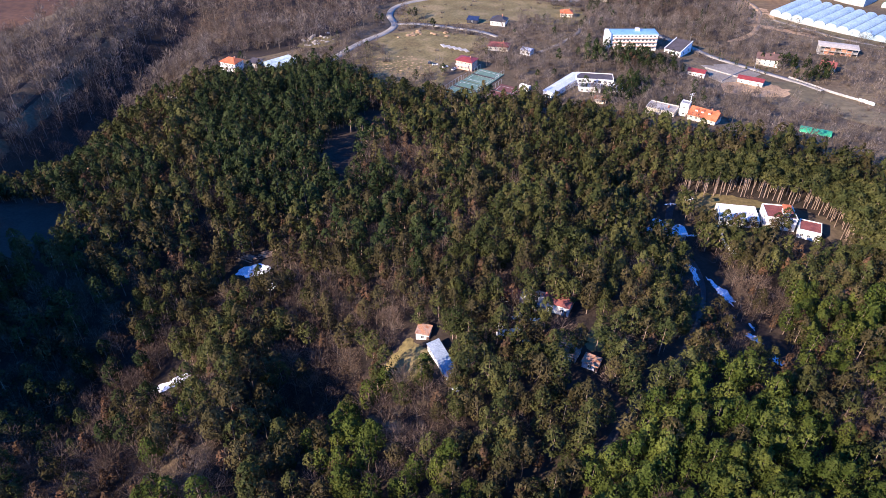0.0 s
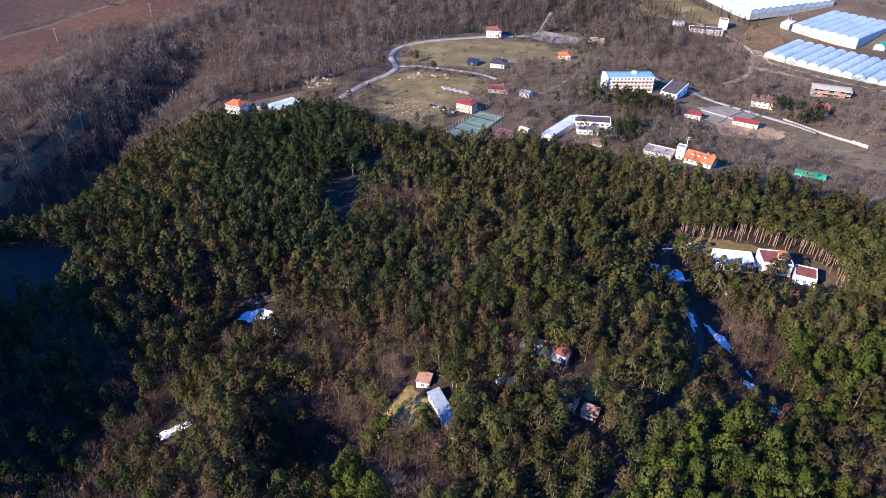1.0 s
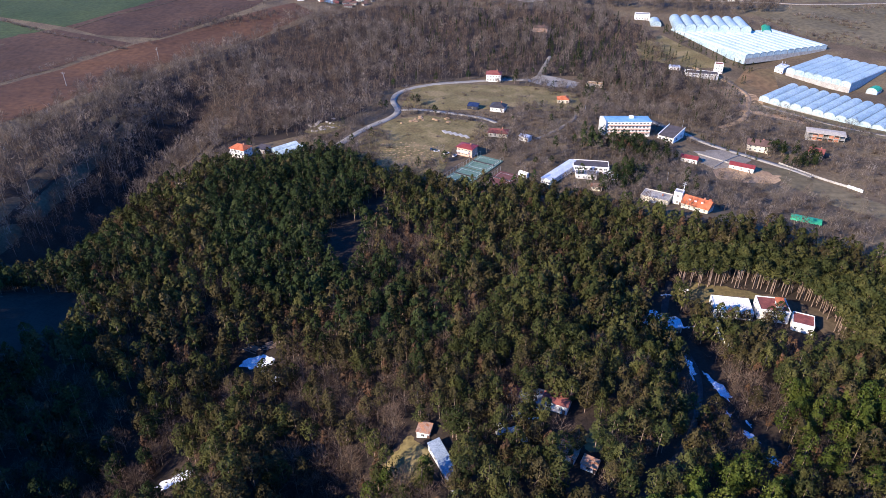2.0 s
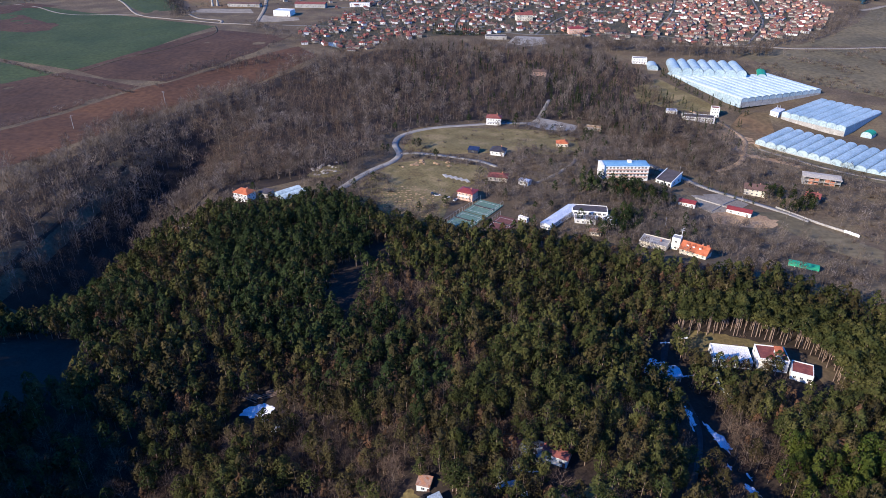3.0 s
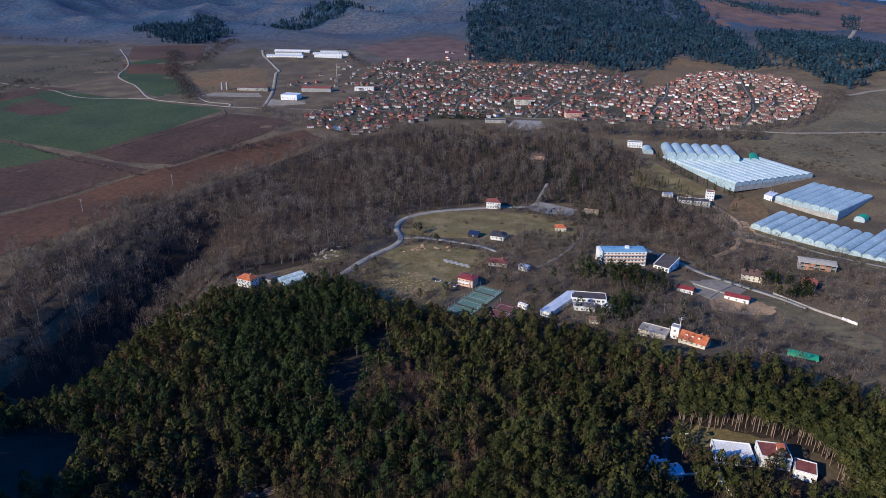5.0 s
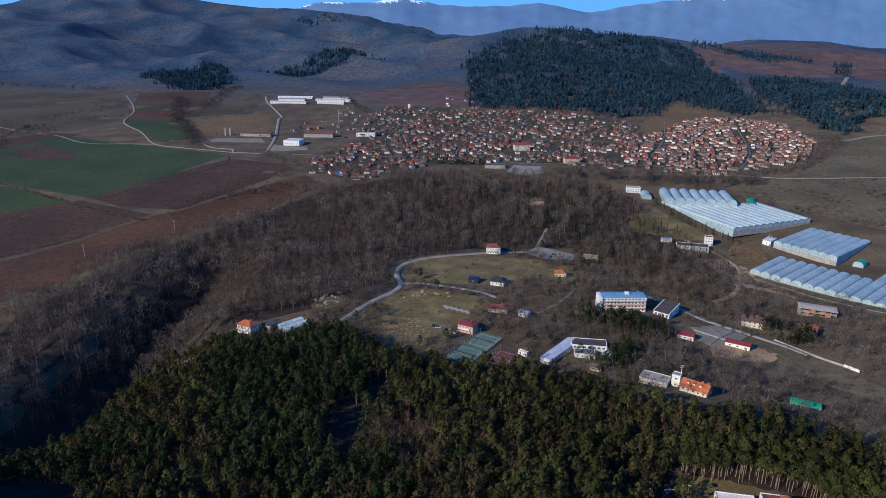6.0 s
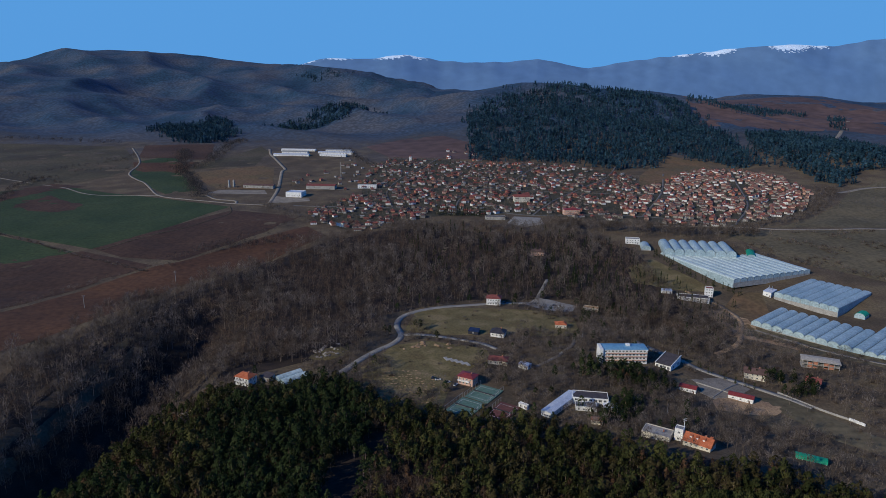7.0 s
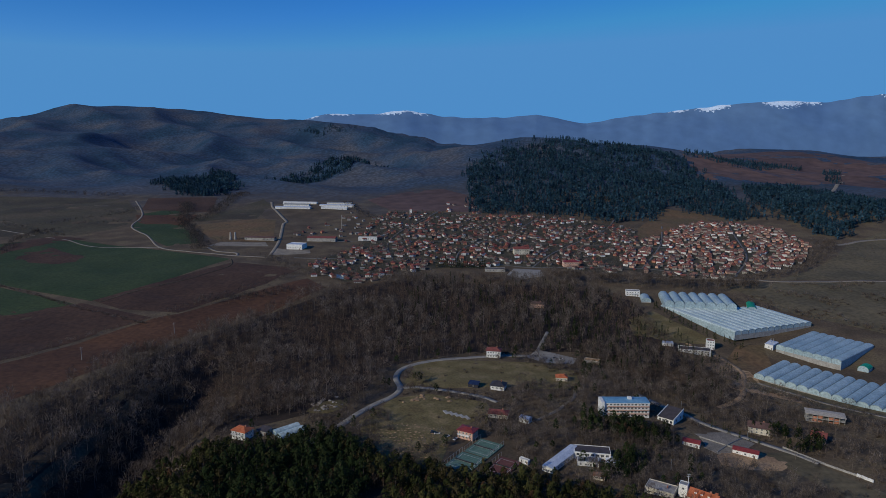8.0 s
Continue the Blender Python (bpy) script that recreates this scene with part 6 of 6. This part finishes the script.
belt([(-560, 500), (-432, 596), (-399, 659), (-345, 719), (-320, 740)], 7, 3.5, BARE_FAR, TW, "leafless hedge between ploughed fields", (0.3, 0.6))
belt([(-303, 800), (-265, 815), (-232, 830), (-215, 860)], 26, 3, VILLAGE_TREE, DARK_TW, "leafless thicket in the fields", (0.45, 0.8))
belt([(-420, 1095), (-450, 1160), (-507, 1274), (-560, 1380), (-640, 1600)], 26, 3.5, VILLAGE_TREE, DARK_TW, "leafless trees along a ditch", (0.7, 1.1))
belt([(-1300, 1290), (-1000, 1345), (-720, 1205)], 10, 6, BARE_FAR, TW, "leafless field hedge", (0.5, 0.9))
belt([(-290, 1035), (-180, 925), (-60, 945), (80, 925)], 26, 4.5, BARE_FAR, TW, "leafless trees below the village", (0.6, 1.0))
belt([(150, 935), (250, 925), (350, 905), (420, 905)], 34, 4.0, POPLAR, TW, "row of tall leafless poplars by the river", (0.7, 1.1))
belt([(330, 900), (368, 850), (421, 800), (467, 760), (540, 720), (640, 690)], 18, 4.5, BARE_FAR, TW, "leafless trees along the stream", (0.35, 0.7))
belt([(430, 950), (530, 1000), (620, 1100), (700, 1210)], 34, 4.5, BARE_FAR, TW, "leafless trees below the hill houses", (0.6, 1.0))
belt([(262, 815), (275, 760), (300, 715), (318, 690)], 9, 4.0, SPIRE, [M["bark"], M["pine_dark"]], "dark spruces along the greenhouse", (0.45, 0.8), "spruce_row")
belt([(215, 740), (235, 720), (255, 720), (262, 660), (300, 660)], 14, 6.0, SPIRE, [M["bark"], M["pine_dark"]], "dark spruces round the office", (0.5, 0.9), "spruce_row")

# scrub and trees round the houses on the near side
SCRUB = [(-60, 600), (-30, 625), (60, 655), (140, 680), (240, 620), (300, 590), (420, 480), (420, 330), (320, 250), (235, 295), (180, 325), (165, 345), (120, 352), (66, 384), (6, 388), (-40, 402), (-66, 440), (-120, 440), (-170, 410), (-200, 420), (-100, 480), (-60, 520)]
sc = scatter(rv, SCRUB, 4.7)
keep = np.ones(len(sc), bool)
for cx, cy, rad in ((-10, 470, 32), (-20, 500, 30), (-28, 440, 18), (20, 500, 14), (20, 585, 48), (55, 590, 36), (-10, 590, 22), (45, 545, 15), (16, 446, 13), (24, 420, 26), (10, 403, 16), (38, 402, 15), (104, 571, 9), (41, 485, 9), (143, 498, 22), (124, 500, 10), (160, 500, 10), (179, 495, 14),
                    (78, 411, 8), (86, 424, 8), (70, 398, 9), (98, 420, 14), (110, 412, 10), (100, 574, 20), (192, 470, 20), (181, 456, 9), (217, 446, 15), (235, 425, 17), (260, 405, 14), (245, 488, 10), (283, 472, 8), (310, 513, 17), (157, 352, 12), (135, 364, 11), (218, 352, 10), (-145, 440, 9), (-120, 452, 18), (-95, 500, 14), (144, 630, 10), (110, 640, 20), (295, 600, 16), (330, 560, 16), (360, 525, 20), (270, 600, 8), (-133, 446, 8), (61, 476, 6)):
    keep &= np.hypot(sc[:, 0] - cx, sc[:, 1] - cy) > rad
for line, wd in (([(-78, 464), (-58, 504), (-40, 543), (-46, 569), (-41, 596), (22, 632), (90, 644)], 7), ([(-39, 543), (0, 538), (42, 513)], 5), ([(165, 545), (194, 510), (217, 486), (252, 455), (278, 416)], 6)):
    keep &= ~near_line(sc, line, wd)
keep &= ~(inside(sc[:, 0], sc[:, 1], [(186, 480), (217, 486), (256, 455), (273, 409), (285, 381), (271, 359), (240, 415), (210, 422), (186, 432)]) & (rv.uniform(size=len(sc)) < 0.85))
sc = sc[keep]
pick = rv.uniform(size=len(sc))
east = sc[:, 0] > 170
sparse = np.where(sc[:, 0] > 255, 0.55, 0.95) * np.clip(1.0 - (sc[:, 0] > 200) * 0.3 * (sc[:, 1] < 420), 0, 1)
tree = pick < 0.58 * sparse
bush = (pick >= 0.58 * sparse) & (pick < 0.9 * sparse + 0.1)
conifer = (pick > 0.94) & ~east
stand("scrub_trees", BARE_FAR, sc[tree], rv, TW, "leafless small trees in scrub round the houses", "trees", (0.45, 1.0))
stand("scrub", BUSH, sc[bush], rv, TW, "leafless brown scrub round the houses", "shrubs", (1.0, 2.2))
stand("garden_conifers", PINE_FAR, sc[conifer], rv, [M["pine_bark"], M["pine_dark"]], "dark conifers between the houses", "trees", (0.5, 0.85))
bank = scatter(rv, [(-208, 425), (-208, 545), (-110, 535), (-112, 500), (-122, 484), (-160, 466), (-190, 440)], 4.6)
bank = bank[np.hypot(bank[:, 0] + 120, bank[:, 1] - 462) > 20]
low = rv.uniform(size=len(bank)) < 0.4
stand("scrub_trees", BARE_FAR, bank[~low], rv, TW, "leafless trees on the bank of the ravine", "trees", (0.5, 1.0))
stand("scrub", BUSH, bank[low], rv, TW, "leafless scrub on the bank of the ravine", "shrubs", (1.2, 2.2))
COPSE = [(150, 565), (215, 558), (256, 620), (254, 690), (280, 650), (284, 610), (262, 580), (240, 535), (205, 530), (170, 552)]
cs = scatter(rv, COPSE, 5.0)
cs = cs[~near_line(cs, [(262, 700), (285, 665), (292, 630), (280, 596), (262, 560), (230, 530)], 4)]
dark = rv.uniform(size=len(cs)) < 0.12
stand("scrub_trees", BARE_FAR, cs[~dark], rv, TW, "leafless copse between hotel and greenhouses", "trees", (0.55, 1.05))
stand("spruce_group", SPIRE, cs[dark], rv, [M["bark"], M["pine_dark"]], "dark spruces in the leafless copse", "trees", (0.5, 0.85))
belt([(104, 470), (120, 474), (135, 472), (150, 466), (160, 458)], 22, 3.6, PINE_FAR, [M["pine_bark"], M["pine_dark"]], "dark pines before the hotel", (0.6, 0.95), "garden_pines", 0.75)
belt([(112, 462), (124, 456), (138, 452), (150, 450)], 16, 4.0, PINE_FAR, [M["pine_bark"], M["pine_dark"]], "dark pines between school and hotel", (0.6, 0.95), "garden_pines", 0.6)
belt([(128, 462), (134, 456), (140, 458)], 8, 3.0, ROUND_FAR, [M["bark"], M["rust_leaf"]], "rust-brown withered trees among garden pines", (0.6, 0.8), "withered_trees", 0.8)
belt([(100, 392), (112, 398), (124, 408), (128, 420)], 16, 3.4, PINE_FAR, [M["pine_bark"], M["pine_dark"]], "dark pines beside the white school", (0.6, 1.0), "garden_pines", 0.8)
belt([(205, 500), (225, 474), (236, 468)], 5, 3.0, SPIRE, [M["bark"], M["pine_dark"]], "hedge of dark conifers along the lane", (0.3, 0.5), "conifer_hedge")
belt([(252, 486), (266, 476), (276, 464), (262, 456)], 18, 3.4, PINE_FAR, [M["pine_bark"], M["pine_dark"]], "dark pines between two houses", (0.5, 0.85), "garden_pines", 0.7)


greenhouse("small tunnel under bright green film", 374, 806, -20, 1, 10, [30], 1.0, 2.6, "green_sheet")
greenhouse("tunnel end under bright green film behind the blue spans", 408, 632, -49, 1, 9.8, [12], 2.6, 3.3, "green_sheet")
drape("bare_earth", [(262, 648), (290, 655), (302, 628), (300, 602), (332, 560), (318, 546), (284, 572), (262, 582), (266, 612)], M["dirt"], 0.3, "tan bare earth beside the greenhouse", "ground", step=5)
ribbon("track", [(262, 700), (285, 665), (292, 630), (280, 596), (262, 560), (230, 530)], 5.0, M["dirt"], 0.4, "tan dirt track to the greenhouses", "track", 0.15)
ribbon("track", [(296, 600), (330, 556), (366, 516), (400, 480)], 4.0, M["track"], 0.4, "pale track along the greenhouse front", "track", 0.1)
ribbon("track", [(66, 474), (90, 500), (108, 530), (112, 552)], 3.0, M["track"], 0.4, "pale garden track between bushes", "track", 0.15)
ribbon("track", [(-150, 428), (-170, 404), (-195, 374), (-215, 345)], 3.0, M["dirt"], 0.35, "tan path along the edge of the pines", "track", 0.2)
for k in range(9):
    rock("boulder", -172 + r2.normal() * 4, 398 + r2.normal() * 4, r2.uniform(0.8, 2.2), "stone", "pale rock on the bank of the ravine", "boulder", "rocks on the bank", 80 + k)
lone = np.stack([rv.uniform(-60, 80, 60), rv.uniform(420, 620, 60)], 1)
lone = lone[~near_line(lone, [(-78, 464), (-58, 504), (-40, 543), (-46, 569), (-41, 596), (22, 632), (90, 644)], 6) & (np.hypot(lone[:, 0] - 16, lone[:, 1] - 446) > 12) & (np.hypot(lone[:, 0] - 45, lone[:, 1] - 545) > 10) & (np.hypot(lone[:, 0] - 24, lone[:, 1] - 420) > 26)]
stand("meadow_shrubs", BUSH, lone, rv, TW, "leafless shrubs scattered on the meadow", "shrubs", (0.8, 1.6))


def mounds():
    """Rows of small tan earth mounds on the meadow, too many to tell apart."""
    n = 170
    u = np.arange(n)
    x = -46 + (u % 12) * 3.4 + rv.normal(size=n) * 0.7
    y = 412 + (u // 12) * 4.2 + rv.normal(size=n) * 0.7
    ok = inside(x, y, [(-52, 415), (-40, 408), (-6, 404), (2, 450), (-20, 470), (-55, 462)])
    x, y = x[ok], y[ok]
    v, f = [], []
    for k, (a, b) in enumerate(zip(x, y)):
        z, s = float(land(a, b)) + 0.2, rv.uniform(0.5, 1.0)
        base = len(v)
        for j in range(6):
            t = j * math.pi / 3
            v.append((a + math.cos(t) * s * 1.5, b + math.sin(t) * s * 0.8, z))
        v.append((a, b, z + 0.5 * s))
        f += [(base + j, base + (j + 1) % 6, base + 6) for j in range(6)]
    tagged(link_mesh("earth_mounds", v, f, [M["dirt"]]), "rows of small tan earth mounds on dry grass", "mounds", kind="stuff")


mounds()


PASTURE = [(380, 930), (420, 800), (520, 700), (700, 690), (900, 800), (900, 950), (600, 938), (490, 928)]
s = scatter(rv, PASTURE, 7.5)
stand("pasture_scrub", BUSH, s[swell(s[:, 0], s[:, 1], 30, 5) > 0.2], rv, TW, "leafless scrub on the river pasture", "shrubs", (1.0, 2.4))
s = scatter(rv, [(270, 590), (300, 560), (420, 440), (470, 500), (420, 500), (375, 520), (300, 600)], 8.0)
stand("yard_scrub", BUSH, s[swell(s[:, 0], s[:, 1], 20, 2) > 0.1], rv, TW, "leafless scrub before the greenhouse", "shrubs", (0.8, 1.8))

# ---- cover on the far hills ----
def cone_parts(seed, leaves, size, tall, spread):
    r = np.random.default_rng(seed)
    h = np.linspace(0.05, 1, 7)
    s = spread * (1.05 - h)
    c = np.stack([r.normal(size=7) * 0.4, r.normal(size=7) * 0.4, h * tall], 1)
    return prism((0, 0, -1), (0, 0, tall * 0.6), 0.3, 0.1, 3), leaf_cloud(r, c, np.stack([s + 0.2, s + 0.2, s * 0.4 + 1.0], 1), leaves, size)


FAR_PINE = [cone_parts(90 + k, 20, 2.3, 13, 3.0) for k in range(4)]
PINE_HILL = [(61, 2242), (209, 2436), (388, 2536), (521, 2463), (683, 2448), (785, 2379), (778, 2156), (763, 1824), (675, 1439), (604, 1430), (545, 1625), (438, 1447), (358, 1395), (325, 1437), (263, 1509), (160, 1507), (69, 1498), (42, 1750)]
PINE_LOW = [(857, 1954), (1013, 1987), (1088, 1881), (1117, 1707), (907, 1379), (828, 1339), (722, 1212), (724, 1292), (734, 1424), (747, 1615)]
PATCH = [(-865, 1951), (-914, 2106), (-850, 2129), (-803, 2367), (-642, 1990), (-609, 1789), (-694, 1732)]
PATCH_B = [(-640, 2330), (-480, 2230), (-330, 2330), (-240, 2560), (-340, 2640), (-520, 2460)]
CREST = [(-830, 3668), (-531, 3533), (-467, 3498), (-706, 3510)]
KNOB = [(1487, 2670), (1520, 2611), (1265, 2178), (1250, 2219)]
SHELF_TOP = [(812, 2400), (1198, 2839), (1448, 2724), (967, 2284)]
for poly, gap, label in ((PINE_HILL, 9.6, "dark pine forest on the hill behind the village"), (PINE_LOW, 8.5, "dark pine forest beside the hill town"), (PATCH, 8.5, "square dark pine plantation"), (PATCH_B, 9.5, "narrow dark pine plantation"),
                         (CREST, 16.0, "dark pines on the far crest"), (KNOB, 14.0, "dark pine copse on the plateau"), (SHELF_TOP, 17.0, "dark pine belt on the plateau rim")):
    s = scatter(rv, poly, gap)
    s = s + np.where(s[:, :1] < 200, 34, 20) * np.stack([swell(s[:, 0], s[:, 1], 24, 1), swell(s[:, 0], s[:, 1], 31, 2)], 1)
    s = s[(swell(s[:, 0], s[:, 1], 45, 9) < 0.62) & (swell(s[:, 0], s[:, 1], 14, 4) < 0.75)]
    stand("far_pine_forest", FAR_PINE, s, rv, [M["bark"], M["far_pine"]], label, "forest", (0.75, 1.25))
FRINGE = [(60, 2350), (50, 1800), (60, 1600), (82, 1480), (366, 1400), (600, 1480), (740, 1400), (800, 1800), (820, 2400), (560, 2650), (200, 2600)]
s = scatter(rv, FRINGE, 16.0)
s = s[swell(s[:, 0], s[:, 1], 40, 6) > 0.3]
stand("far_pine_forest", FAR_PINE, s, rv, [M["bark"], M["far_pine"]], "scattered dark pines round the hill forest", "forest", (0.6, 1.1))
s = scatter(rv, [(700, 960), (900, 980), (1000, 1300), (860, 1300), (730, 1200), (660, 1100)], 16.0)
stand("slope_scrub", BARE_FAR, s, rv, TW, "leafless scrub on the pasture slope", "shrubs", (0.25, 0.5))
ribbon("road", [(700, 1190), (780, 1230), (850, 1240), (900, 1310), (1010, 1400)], 9, M["track"], 0.6, "pale road round the foot of the hill")
ribbon("road", [(1080, 1900), (1150, 2000), (1250, 2150), (1420, 2420)], 11, M["track"], 0.8, "pale road over the far plateau")

drape("field", [(760, 2050), (1500, 2100), (1900, 2600), (1800, 3200), (1000, 3250), (850, 2500)], M["plateau"], 0.8, "reddish fields on the far plateau", step=60)
drape("field", [(800, 1010), (1000, 1200), (1180, 1700), (1500, 2050), (1700, 1900), (1300, 1250), (950, 960)], M["plateau"], 0.6, "reddish rough slope beyond the pasture", step=40)
